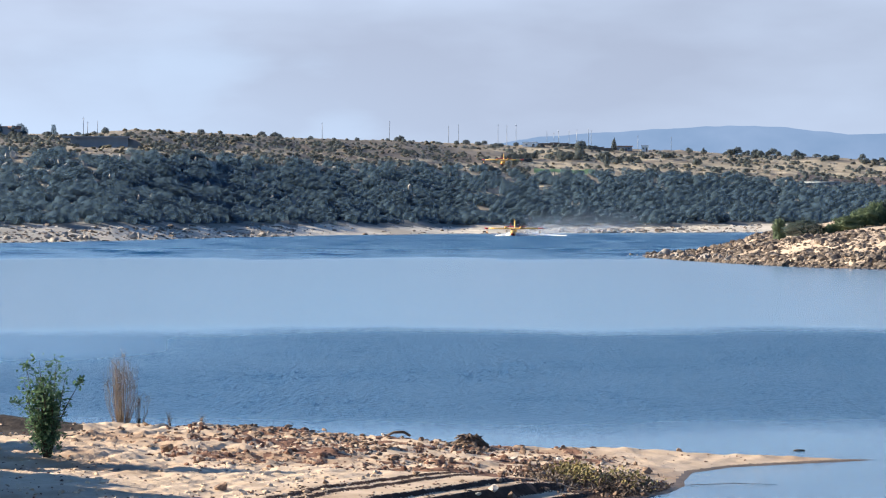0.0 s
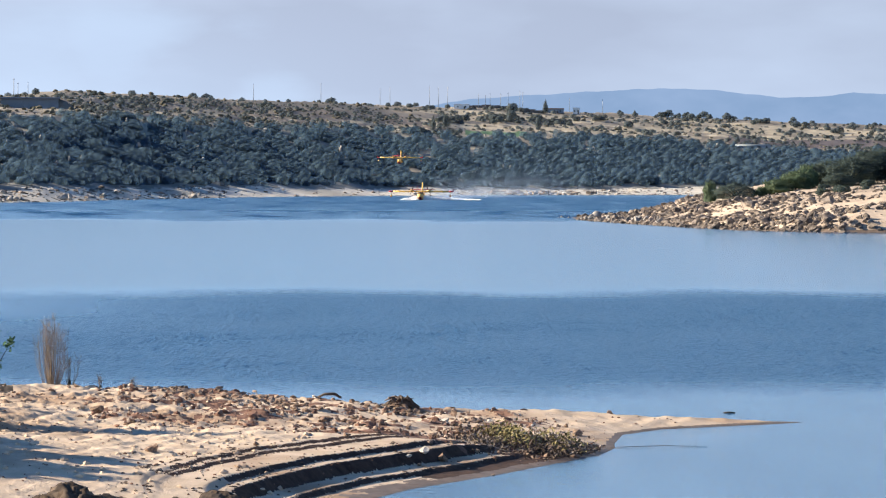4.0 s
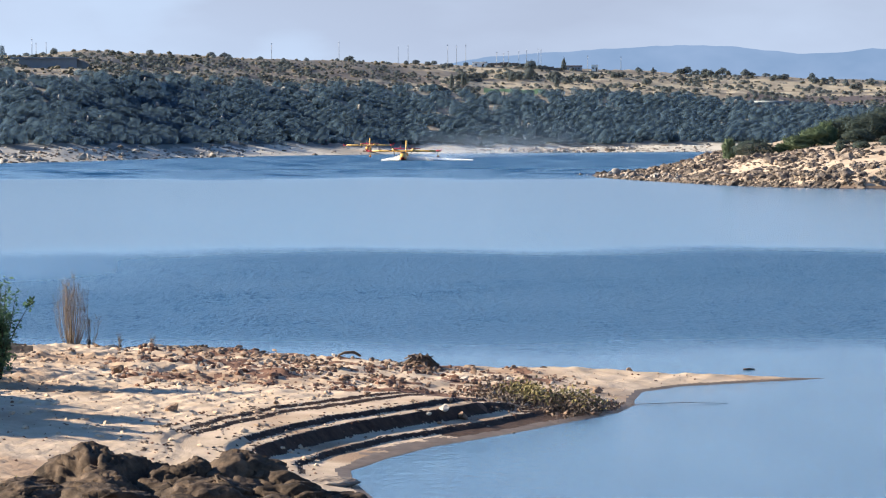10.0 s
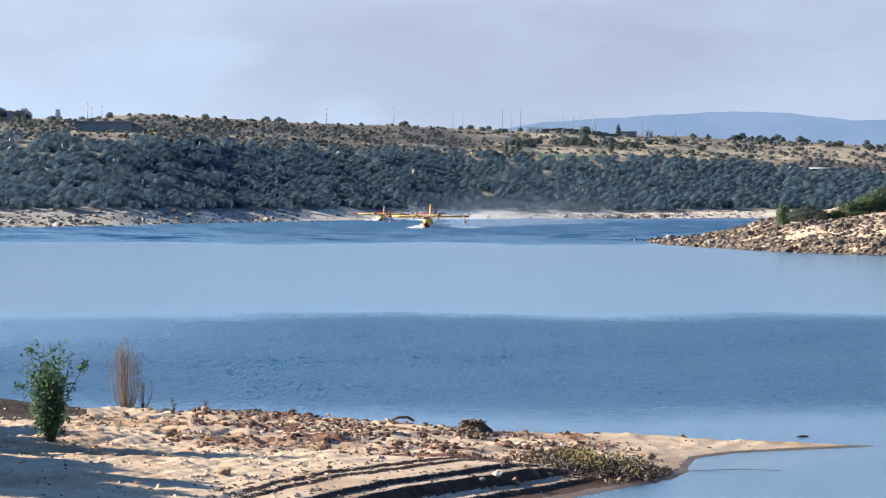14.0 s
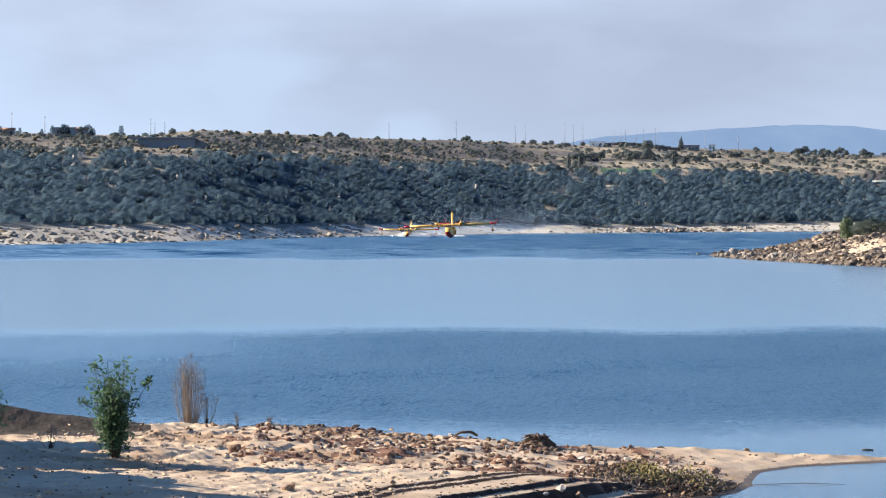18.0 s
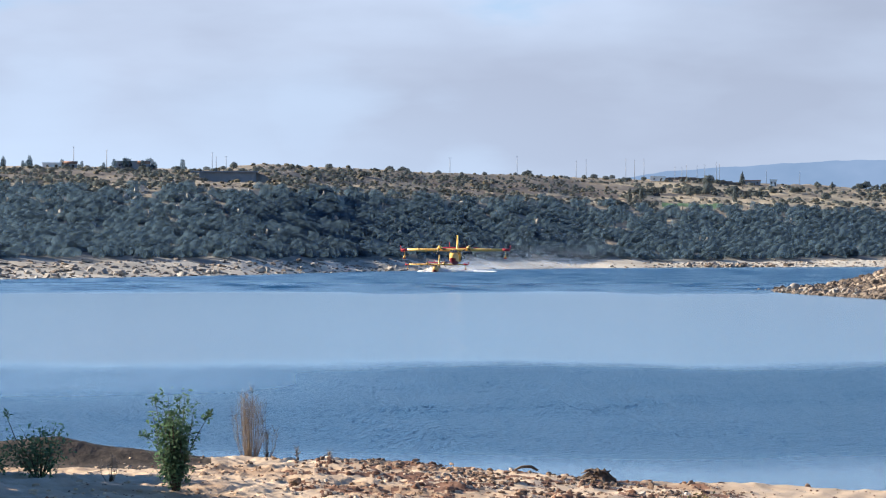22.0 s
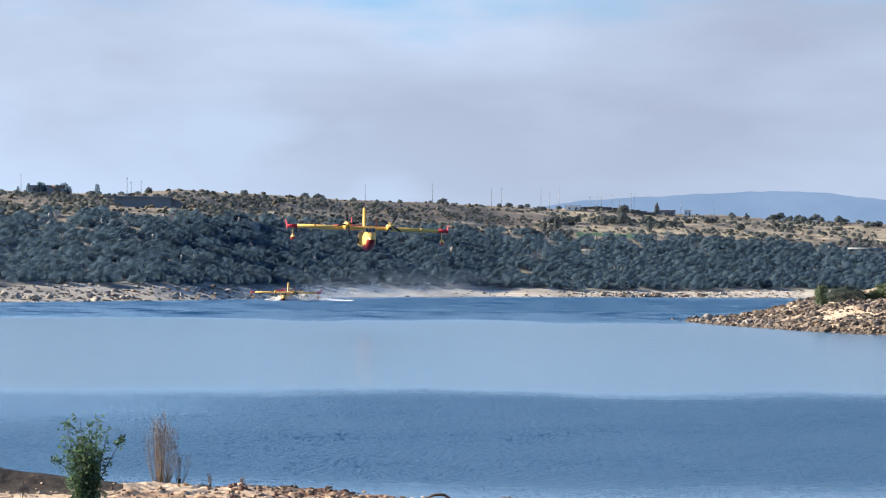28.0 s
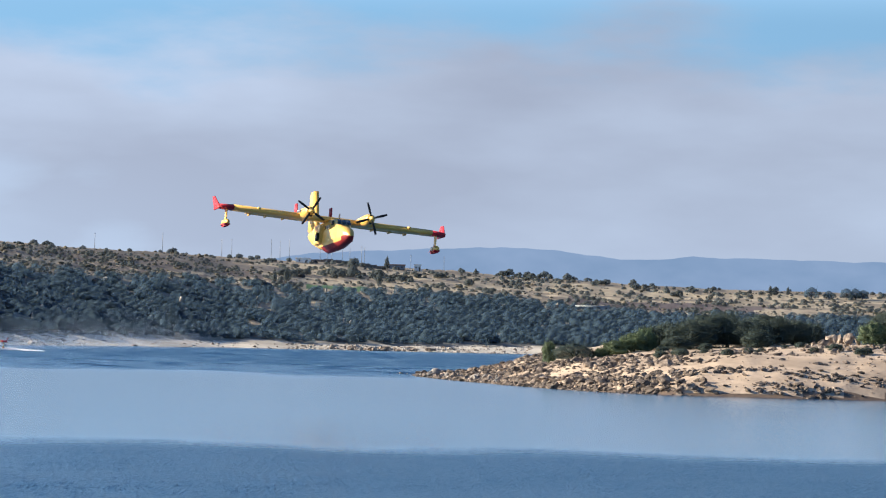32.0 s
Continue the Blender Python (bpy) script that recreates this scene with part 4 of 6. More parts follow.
    # single trees that stand out on the skyline
    for k in range(95):
        a = rng.uniform(-11, 11.5)
        x, y = far_point(a, rng.choice([0.985, 0.97, 0.93, 0.86, 0.8], p=[0.30, 0.15, 0.2, 0.2, 0.15]))
        w = rng.uniform(2.5, 6.5)
        tree(x, y, w, w * rng.uniform(0.6, 0.8), rng, CROWN_DUSTY, "round dusty green oak on the dry skyline", "skyline oaks")
    # tall narrow trees
    for a, q, h in [(2.47, 0.95, 12), (1.90, 0.95, 9), (9.05, 0.93, 9), (9.35, 0.93, 8), (2.35, 0.72, 12), (0.55, 0.70, 11), (0.75, 0.71, 12), (4.0, 0.97, 6)]:
        x, y = far_point(a, q)
        tree(x, y, h * 0.36 if a != 1.90 else 10, h, rng, CROWN_DUSTY, "tall narrow dark tree on the dry hillside", "tall hillside trees", name="poplar_tree")
    # dark clumps of oaks on the yellow grass
    for a, q, n in [(0.70, 0.79, 4), (1.05, 0.80, 4), (1.62, 0.83, 5), (1.88, 0.84, 6), (2.28, 0.84, 5), (2.70, 0.85, 4), (3.0, 0.87, 3), (3.4, 0.86, 3), (3.9, 0.80, 4), (4.45, 0.985, 5), (4.85, 0.985, 6), (5.2, 0.985, 4), (5.6, 0.975, 3), (6.2, 0.97, 3), (6.7, 0.965, 3), (7.4, 0.90, 3)]:
        for _ in range(n):
            x, y = far_point(a + rng.normal() * 0.07, q + rng.normal() * 0.012)
            w = rng.uniform(4.5, 9.0)
            tree(x, y, w, w * rng.uniform(0.6, 0.85), rng, CROWN_DUSTY, "dark round oak in a clump on dry yellow grass", "hillside oaks")
    for a, h in [(9.75, 11), (10.05, 8), (10.35, 10), (10.5, 10), (10.62, 9)]:
        x, y = far_point(a, 0.9)
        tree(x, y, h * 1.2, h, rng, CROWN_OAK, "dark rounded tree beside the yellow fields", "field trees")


build_woods()


def build_far_rocks():
    rng = np.random.RandomState(17)
    # big single blocks at the water's edge
    for _ in range(70):
        a = rng.choice([rng.uniform(-11, -3.2), rng.normal(2.3, 0.55)], p=[0.55, 0.45])
        x, y = far_point(a, rng.uniform(0.0, 0.05))
        w = rng.uniform(1.2, 3.3)
        ob = new("boulder", FAR_MESH[rng.randint(10)])
        ob.matrix_basis = Matrix.Translation((x, y, max(ground_z(x, y), 0) + 0.2 * w)) @ pose(0, 0, 0, 0, 0, rng.uniform(0, 360)) @ Matrix.Diagonal((w, w * 0.8, w * 0.55, 1))
        tagged(ob, "grey granite boulder on the far shore", "boulder", "far shore boulders")
    # a heap of dark blocks where the beach narrows
    for _ in range(55):
        a = rng.normal(2.35, 0.42)
        x, y = far_point(a, abs(rng.normal(0, 0.02)))
        w = 1.0 + 2.4 * rng.uniform() ** 1.6
        ob = new("boulder", ROCK_MESH[rng.randint(12)])
        ob.matrix_basis = Matrix.Translation((x, y, max(ground_z(x, y), 0) + 0.25 * w)) @ pose(0, 0, 0, 0, 0, rng.uniform(0, 360)) @ Matrix.Diagonal((w * 1.2, w, w * 0.75, 1))
        tagged(ob, "dark grey granite block heaped on the far shore", "boulder", "far shore boulders")
    places = []
    for _ in range(1700):
        a = rng.choice([rng.uniform(-11.5, -3.0), rng.uniform(0.8, 5.0), rng.uniform(-3, 1)], p=[0.66, 0.30, 0.04])
        x, y = far_point(a, rng.uniform(-0.01, 0.105) ** 1.0)
        w = rng.uniform(0.3, 0.9) + 1.3 * rng.uniform() ** 3
        places.append((rng.randint(8), x, y, max(ground_z(x, y), -0.1) + 0.12 * w, w * 1.6, w, w * 0.5, rng.uniform(0, 6.28)))
    dark = [p for i, p in enumerate(places) if i % 5 < 3]
    tagged(scatter("dark_shore_rocks", CHIPS, dark, M_ROCK), "dark broken rocks strewn along the far beach", "rocks", kind="stuff")
    places = [p for i, p in enumerate(places) if i % 5 >= 3]
    tagged(scatter("shore_rocks", CHIPS, places, M_ROCKF), "broken granite rocks strewn along the far beach", "rocks", kind="stuff")


build_far_rocks()

# ---- masts, walls and houses on the ridge ----
def build_ridge():
    # slender masts: direction, foot on the slope, height
    masts = [(-2.54, 0.97, 14), (-1.385, 0.99, 16), (-0.37, 0.99, 15), (-0.20, 0.99, 17), (0.48, 0.985, 19), (0.63, 0.985, 18), (0.79, 0.985, 20), (1.32, 0.99, 13), (1.44, 0.99, 12), (1.52, 0.99, 14), (1.70, 0.99, 14), (1.83, 0.99, 15), (2.03, 0.99, 17), (2.08, 0.99, 16), (2.88, 0.99, 13), (3.45, 0.99, 13),
             (-8.98, 0.98, 13), (-8.42, 0.98, 12), (-6.62, 0.97, 12), (-6.55, 0.97, 9), (-6.38, 0.97, 9)]
    for a, q, h in masts:
        x, y = far_point(a, q)
        ob = thing("mast", "slender grey steel mast on the ridge", "mast", Matrix.Translation((x, y, ground_z(x, y) - 0.3)), "ridge masts")
        part("pole", tube([(0, 0, 0), (0, 0, h * 0.5), (0, 0, h)], [0.24, 0.19, 0.13], 6), M_POLE, ob)
        part("crossarm", box(1.3, 0.14, 0.14, (0, 0, h * 0.93)), M_POLE, ob)
        part("footing", box(1.0, 1.0, 0.7, (0, 0, 0.2)), M_GREYW, ob)
    # long dark retaining wall with an overhanging deck
    x, y = far_point(-6.35, 0.80)
    wall = thing("retaining_wall", "long dark grey concrete wall cut into the hill", "wall", Matrix.Translation((x, y, ground_z(x, y) - 2)) @ pose(0, 0, 0, 0, 0, 4))
    part("face", box(34, 2.5, 9.5, (0, 0, 3.6)), M_GREYW, wall)
    part("deck", box(40, 5, 0.8, (-2, -1.0, 8.6)), M_GREYW, wall)
    part("embankment", loft([[(17, -4, -2.5), (17, 4, -2.5), (17, 3, 8.2), (17, 0, 8.2)], [(22, -5, -2.5), (22, 4, -2.5), (22, 3, 6.5), (22, 0, 6.5)], [(31, -4, -2.5), (31, 4, -2.5), (31, 3, -1.5), (31, 1, -1.5)]]), M_HEATH, wall, "sloping earth embankment at the wall's end")
    for i in range(4):
        part("buttress", box(0.7, 0.7, 8.6, (-14 + i * 9.0, -1.5, 3.8), 0.05), M_GREYW, wall)

    def house(az, q, w, d, h, walls, roof, label, flat=False, up=0.0):
        x, y = far_point(az, q)
        ob = thing("house", label, "house", Matrix.Translation((x, y, ground_z(x, y) - 0.4 + up)) @ pose(0, 0, 0, 0, 0, -az))
        part("wall", box(w, d, h, (0, 0, h / 2)), walls, ob)
        if flat:
            part("roof", box(w + 0.8, d + 0.8, 0.9, (0, 0, h + 0.45)), roof, ob)
        else:
            rings = [[(-w / 2 - 0.3, -d / 2 - 0.3, h), (-w / 2 - 0.3, d / 2 + 0.3, h), (-w / 2 - 0.3, 0, h + d * 0.28)], [(w / 2 + 0.3, -d / 2 - 0.3, h), (w / 2 + 0.3, d / 2 + 0.3, h), (w / 2 + 0.3, 0, h + d * 0.28)]]
            part("roof", loft(rings), roof, ob)
        n = max(2, int(w / 5))
        for i in range(n):
            part("window", box(1.2, 0.12, 1.3, (-w / 2 + (i + 0.5) * w / n, -d / 2 - 0.04, h * 0.55)), M_BLACK, ob)
        part("door", box(1.1, 0.12, 2.1, (w * 0.12 + 0.9, -d / 2 - 0.04, 1.05)), M_DRIFT, ob)

    house(1.03, 0.985, 13, 8, 3.5, M_WHITE, M_WHITE, "low white shed on the ridge", True)
    house(2.62, 0.975, 17, 9, 3.6, M_GREYW, M_TILE, "low grey farm building on the ridge", True)
    x, y = far_point(1.76, 0.985)
    low = thing("boundary_wall", "long low brown masonry wall along the ridge", "wall", Matrix.Translation((x, y, ground_z(x, y) - 0.6)) @ pose(0, 0, 0, 0, 0, -1.8))
    for i in range(9):
        dx = (i - 4) * 7.9
        gx, gy = x + dx, y - dx * math.sin(radians(1.8))
        part("wall_bay", box(7.5, 0.7, 3.4, (dx, 0, 1.5 + ground_z(gx, gy) - ground_z(x, y)), 0.06), M_ADOBE, low)
        part("pier", box(0.5, 1.0, 3.8, (dx + 3.95, 0, 1.6 + ground_z(gx, gy) - ground_z(x, y)), 0.05), M_ADOBE, low)
    house(3.00, 0.965, 6, 6, 5.0, M_WHITE, M_WHITE, "small flat-roofed white house among ridge trees", True)
    house(-9.35, 0.975, 11, 7, 2.6, M_WHITE, M_WHITE, "low white farm building among trees on the ridge", True)
    house(-8.10, 0.975, 14, 8, 4.0, M_GREYW, M_PALEROOF, "grey farm building with pale roof on the ridge", True)
    house(-7.85, 0.975, 12, 7, 3.5, M_GREYW, M_TILE, "low brown shed on the ridge")
    house(-9.05, 0.975, 9, 6, 2.6, M_GREYW, M_TILE, "low grey shed among trees on the ridge")
    house(6.02, 0.58, 28, 5, 1.6, M_GREYW, M_PALEROOF, "long low building with pale roof at the wood's edge", False, 3.0)
    # dark wall of dry stone on the brow
    rng = np.random.RandomState(5)
    for k in range(16):
        a = rng.uniform(-10.5, -7.0)
        x, y = far_point(a, 0.97)
        w = rng.uniform(4, 7)
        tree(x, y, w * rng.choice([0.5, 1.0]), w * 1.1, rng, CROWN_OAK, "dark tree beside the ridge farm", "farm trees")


build_ridge()

# ---- the rocky headland ----
def build_headland():
    rng = np.random.RandomState(23)

    def block(x, y, w, label="weathered grey granite boulder on the headland", flat=0.85, meshes=ROCK_MESH):
        ob = new("boulder", meshes[rng.randint(10)])
        ob.matrix_basis = Matrix.Translation((x, y, max(ground_z(x, y), -0.2) + 0.22 * w * flat)) @ pose(0, 0, 0, rng.uniform(-12, 12), rng.uniform(-12, 12), rng.uniform(0, 360)) @ Matrix.Diagonal((w * rng.uniform(0.8, 1.3), w, w * flat, 1))
        tagged(ob, label, "boulder", "headland boulders")

    x, y = polar(3.33, 712)
    block(x, y, 1.9, "large pale rounded boulder at the headland's tip", 0.85, [tri_mesh("boulder", v, t, M_ROCKF, smooth=True) for v, t in ROCKS2])
    block(x + 1.9, y - 4, 1.3, "dark angular boulder beside a large pale one", 0.8)
    for az, D, w in [(2.78, 748, 1.1), (2.86, 742, 0.7), (2.70, 750, 0.6), (3.02, 715, 0.6)]:
        block(*polar(az, D), w, "dark low rock awash off the headland", 0.5)
    # the tip: bigger blocks heaped along the water
    for _ in range(46):
        az = rng.uniform(3.0, 4.5)
        D = float(np.interp(az, [2.9, 3.1, 3.86, 4.5], [735, 705, 651, 617])) + abs(rng.normal(0, 9))
        block(*polar(az, D), 0.55 + 0.95 * rng.uniform() ** 1.5, "pale granite boulder heaped at the headland's tip", rng.uniform(0.7, 1.0), FAR_MESH if rng.uniform() < 0.45 else ROCK_MESH)
    # belts of blocks: along the water, and under the trees, with sand lanes between
    n, heap = 0, []
    while n < 1250:
        az = rng.uniform(3.1, 11.6)
        belt = rng.choice(3, p=[0.42, 0.30, 0.28])
        d = (abs(rng.normal(0, 7)), 52 + rng.normal(0, 12), rng.uniform(0, 70))[belt]
        if d < 0 or (az > 7.9 and belt == 0 and rng.uniform() < 0.55) or (az > 7.4 and belt == 2 and rng.uniform() < 0.7):
            continue
        D = float(np.interp(az, [3.1, 3.86, 4.75, 5.6, 6.4, 7.5, 9.45, 10.8, 12], [705, 651, 605, 572, 557, 545.5, 545.4, 550, 557])) + d + 0.5
        x, y = polar(az, D)
        w = (0.18 + 1.25 * rng.uniform() ** 3.8) * (1.05 if az < 7.6 else 0.8)
        if n < 95:
            block(x, y, w, flat=rng.uniform(0.5, 0.95))
        else:
            heap.append((rng.randint(12), x, y, max(ground_z(x, y), -0.2) + 0.16 * w, w * rng.uniform(0.8, 1.6), w, w * rng.uniform(0.45, 0.9), rng.uniform(0, 6.28)))
        n += 1
    tagged(scatter("headland_blocks", SHARDS, heap, M_ROCK), "broken granite blocks over the rocky headland", "rocks", kind="stuff")
    # upright crags behind the trees' end
    for az, D, w, h in [(9.95, 640, 1.5, 2.2), (10.1, 645, 1.9, 3.4), (10.25, 650, 1.6, 2.6), (10.42, 652, 2.0, 3.8), (10.55, 648, 1.3, 2.4), (9.8, 636, 1.1, 1.3), (10.15, 632, 1.0, 1.2), (10.35, 634, 0.9, 1.1)]:
        x, y = polar(az, D)
        ob = new("crag", ROCK_MESH[rng.randint(12)])
        ob.matrix_basis = Matrix.Translation((x, y, ground_z(x, y) + 0.3 * h)) @ pose(0, 0, 0, rng.uniform(-8, 8), rng.uniform(-8, 8), rng.uniform(0, 360)) @ Matrix.Diagonal((w, w * 0.8, h * 0.62, 1))
        tagged(ob, "upright weathered granite crag beside the headland oaks", "rock", "headland crags")
    places = []
    for _ in range(7500):
        az = rng.uniform(3.05, 12)
        d = abs(rng.normal(0, 9)) if rng.uniform() < 0.55 else rng.uniform(0, 75)
        D = float(np.interp(az, [3.1, 3.86, 4.75, 5.6, 6.4, 7.5, 9.45, 10.8, 12], [705, 651, 605, 572, 557, 545.5, 545.4, 550, 557])) + d - 0.3
        x, y = polar(az, D)
        thick = waves(np.array([x * 0.45]), np.array([y]), 14, 91)[0]
        if thick < (-0.7 if az < 7.6 else 0.2) or (az > 7.8 and rng.uniform() < 0.45):
            continue
        w = 0.13 + 0.6 * rng.uniform() ** 2
        places.append((rng.randint(8), x, y, max(ground_z(x, y), -0.1) + 0.1 * w, w * 1.5, w, w * 0.7, rng.uniform(0, 6.28)))
    for _ in range(650):
        az, D = rng.uniform(3.2, 5.3), rng.uniform(640, 770)
        x, y = polar(az, D)
        z, w = ground_z(x, y), 0.25 + 0.9 * rng.uniform() ** 2
        if z > 0.1:
            places.append((rng.randint(8), x, y, z + 0.1 * w, w * 1.3, w, w * 0.75, rng.uniform(0, 6.28)))
    tagged(scatter("headland_rubble", ROCKS1, places, M_ROCK), "loose granite rubble over the sandy headland", "rocks", kind="stuff")
    crowns = [tri_mesh("crown", *lumpy_crown(rng, 4, 3800, 0.78, 0.42, (0.010, 0.028)), M_HOLM, smooth=True) for _ in range(4)]
    bright = [tri_mesh("crown", *lumpy_crown(rng, 4, 3000, 0.8, 0.55, (0.012, 0.032)), M_BRIGHT, smooth=True) for _ in range(2)]
    mid = [tri_mesh("crown", *lumpy_crown(rng, 4, 2400, 0.75, 0.36, (0.010, 0.026)), M_HOLM, smooth=True) for _ in range(2)]
    for az, D, w, h in [(7.05, 655, 6, 5.8), (7.35, 660, 8, 6.6), (7.7, 650, 8.5, 7.0), (8.05, 655, 9, 6.8), (8.35, 665, 8, 6.2), (8.75, 655, 7.5, 5.5), (9.1, 660, 8, 5.5), (9.45, 665, 7, 5.2), (9.75, 690, 6, 5), (11.1, 645, 8, 6.5), (11.6, 650, 9, 7), (9.0, 700, 9, 7), (8.2, 705, 8, 7), (7.5, 640, 5, 4), (8.85, 640, 5, 3.6), (12.1, 650, 9, 7)]:
        tree(*polar(az, D), w * 1.15, h - (1.2 if az < 8 else 0), rng, crowns, "dark green holm oak on the rocky headland", "headland oaks")
    tree(*polar(5.72, 640), 8.0, 3.6, rng, mid, "rounded grey-green shrub on the headland", category="shrub", name="shrub")
    tree(*polar(5.30, 655), 2.6, 4.2, rng, bright, "slim bright green young tree on the headland", name="young_tree")
    for az, D, w, h in [(6.45, 640, 5.5, 2.8), (6.75, 642, 5.5, 3.6), (6.95, 646, 4, 4.4), (6.2, 640, 3.5, 1.8), (10.8, 632, 5.0, 4.2), (10.95, 640, 4.0, 3.4)]:
        tree(*polar(az, D), w, h, rng, bright, "bright green willow scrub on the headland", "headland willows", "shrub", "willow_shrub")
    for _ in range(26):
        az = rng.uniform(6.8, 11.6)
        w = rng.uniform(1.0, 2.6)
        tree(*polar(az, rng.uniform(585, 635)), w, w * 0.6, rng, mid, "low dry bush on the sandy headland", "headland bushes", "bush", "low_bush")


build_headland()

# ---- the near sand bank ----
def leaves_arrays(rng, spots, size, droop=0.3):
    """Small pointed leaves, each a folded pair of triangles."""
    vs, ts = [], []
    shape = np.array([(0, 0, 0), (0.5, 0.24, 0.06), (1, 0, 0), (0.5, -0.24, 0.06)])
    for k, p in enumerate(spots):
        s = size * rng.uniform(0.6, 1.3)
        q = np.array(Euler((rng.uniform(-0.9, 0.9), rng.uniform(-1.1, 0.5), rng.uniform(0, 6.28))).to_matrix())
        vs.append(shape * s @ q.T + p)
        ts += [(4 * k, 4 * k + 1, 4 * k + 2), (4 * k, 4 * k + 2, 4 * k + 3)]
    return np.concatenate(vs), np.array(ts)


def leafy_bush(x, y, height, width, seed, stems, per, label, lean=(0, 0), extra=()):
    rng = np.random.RandomState(seed)
    ob = thing("bush", label, "bush", Matrix.Translation((x, y, ground_z(x, y) - 0.03)), "green bushes")
    spots, dense = [], []
    lines = []
    for i in range(stems):
        a, out = rng.uniform(0, 6.28), rng.uniform(0.15, 1.0) * width / 2
        h = height * rng.uniform(0.55, 1.0) * (1 - 0.25 * out / (width / 2))
        lines.append([(0.08 * math.cos(a), 0.08 * math.sin(a), 0), (out * 0.55 * math.cos(a) + lean[0] * 0.3, out * 0.5 * math.sin(a), h * 0.45), (out * math.cos(a) + lean[0], out * math.sin(a) + lean[1], h)])
    lines += list(extra)
    for i, pts in enumerate(lines):
        part("stem", tube(pts, [0.022, 0.014, 0.005], 5), M_BARK, ob)
        p0, p1, p2 = (np.array(p) for p in pts)
        sparse = i >= stems
        for _ in range(per // 3 if sparse else per):
            u = rng.uniform(0.16, 1.0) ** 0.9 if not sparse else rng.uniform(0.86, 1.02)
            c = p0 * (1 - u) ** 2 + 2 * u * (1 - u) * p1 + u * u * p2 if u < 0.97 else p2
            spots.append(c + rng.normal(size=3) * (0.045 if sparse else 0.14 * width / 1.3) * np.array([1, 1, 0.9]))
    v, t = leaves_arrays(rng, spots, 0.155)
    tagged(part("leaves", tri_mesh("leaves", v, t, M_SHRUB), None, ob), kind="stuff")
    return ob


def dry_bush(x, y, height, width, seed, twigs, label):
    rng = np.random.RandomState(seed)
    ob = thing("dry_shrub", label, "shrub", Matrix.Translation((x, y, ground_z(x, y) - 0.03)), "dry shrubs")
    for i in range(twigs):
        bm = bmesh.new()
        a, out = rng.uniform(0, 6.28), rng.uniform(0, 1) * width / 2
        h = height * rng.uniform(0.55, 1.0) * (1 - 0.3 * out / width)
        fx, fy = 0.3 * out * math.cos(a), 0.3 * out * math.sin(a)
        mid = (fx + 0.6 * out * math.cos(a), fy + 0.4 * out * math.sin(a), h * 0.5)
        tip = (out * math.cos(a) + rng.uniform(-0.05, 0.05), out * math.sin(a), h)
        tube([(fx, fy, 0), mid, tip], [0.012, 0.008, 0.003], 4, bm)
        for _ in range(5):
            u = rng.uniform(0.3, 0.95)
            b = Vector(mid).lerp(Vector(tip), u)
            tube([b, b + Vector((rng.uniform(-0.16, 0.16), rng.uniform(-0.16, 0.16), rng.uniform(0.1, 0.3)))], [0.006, 0.003], 3, bm)
        part("twig", bm, M_DRY, ob)
    part("stump", tube([(0, 0, -0.05), (0, 0, 0.1), (0.02, 0, 0.22)], [0.09, 0.06, 0.03], 7), M_BARK, ob)
    return ob


def on_sand(t_x, t_y, mesh, w, label, name, category, group, flat=0.7, rng=None, sink=0.2, turn=None):
    ob = new(name, mesh)
    ob.matrix_basis = Matrix.Translation((t_x, t_y, ground_z(t_x, t_y) + w * flat * (0.45 - sink))) @ pose(0, 0, 0, rng.uniform(-15, 15), rng.uniform(-15, 15), rng.uniform(0, 360) if turn is None else turn) @ Matrix.Diagonal((w * rng.uniform(0.9, 1.4), w, w * flat, 1))
    return tagged(ob, label, category, group)


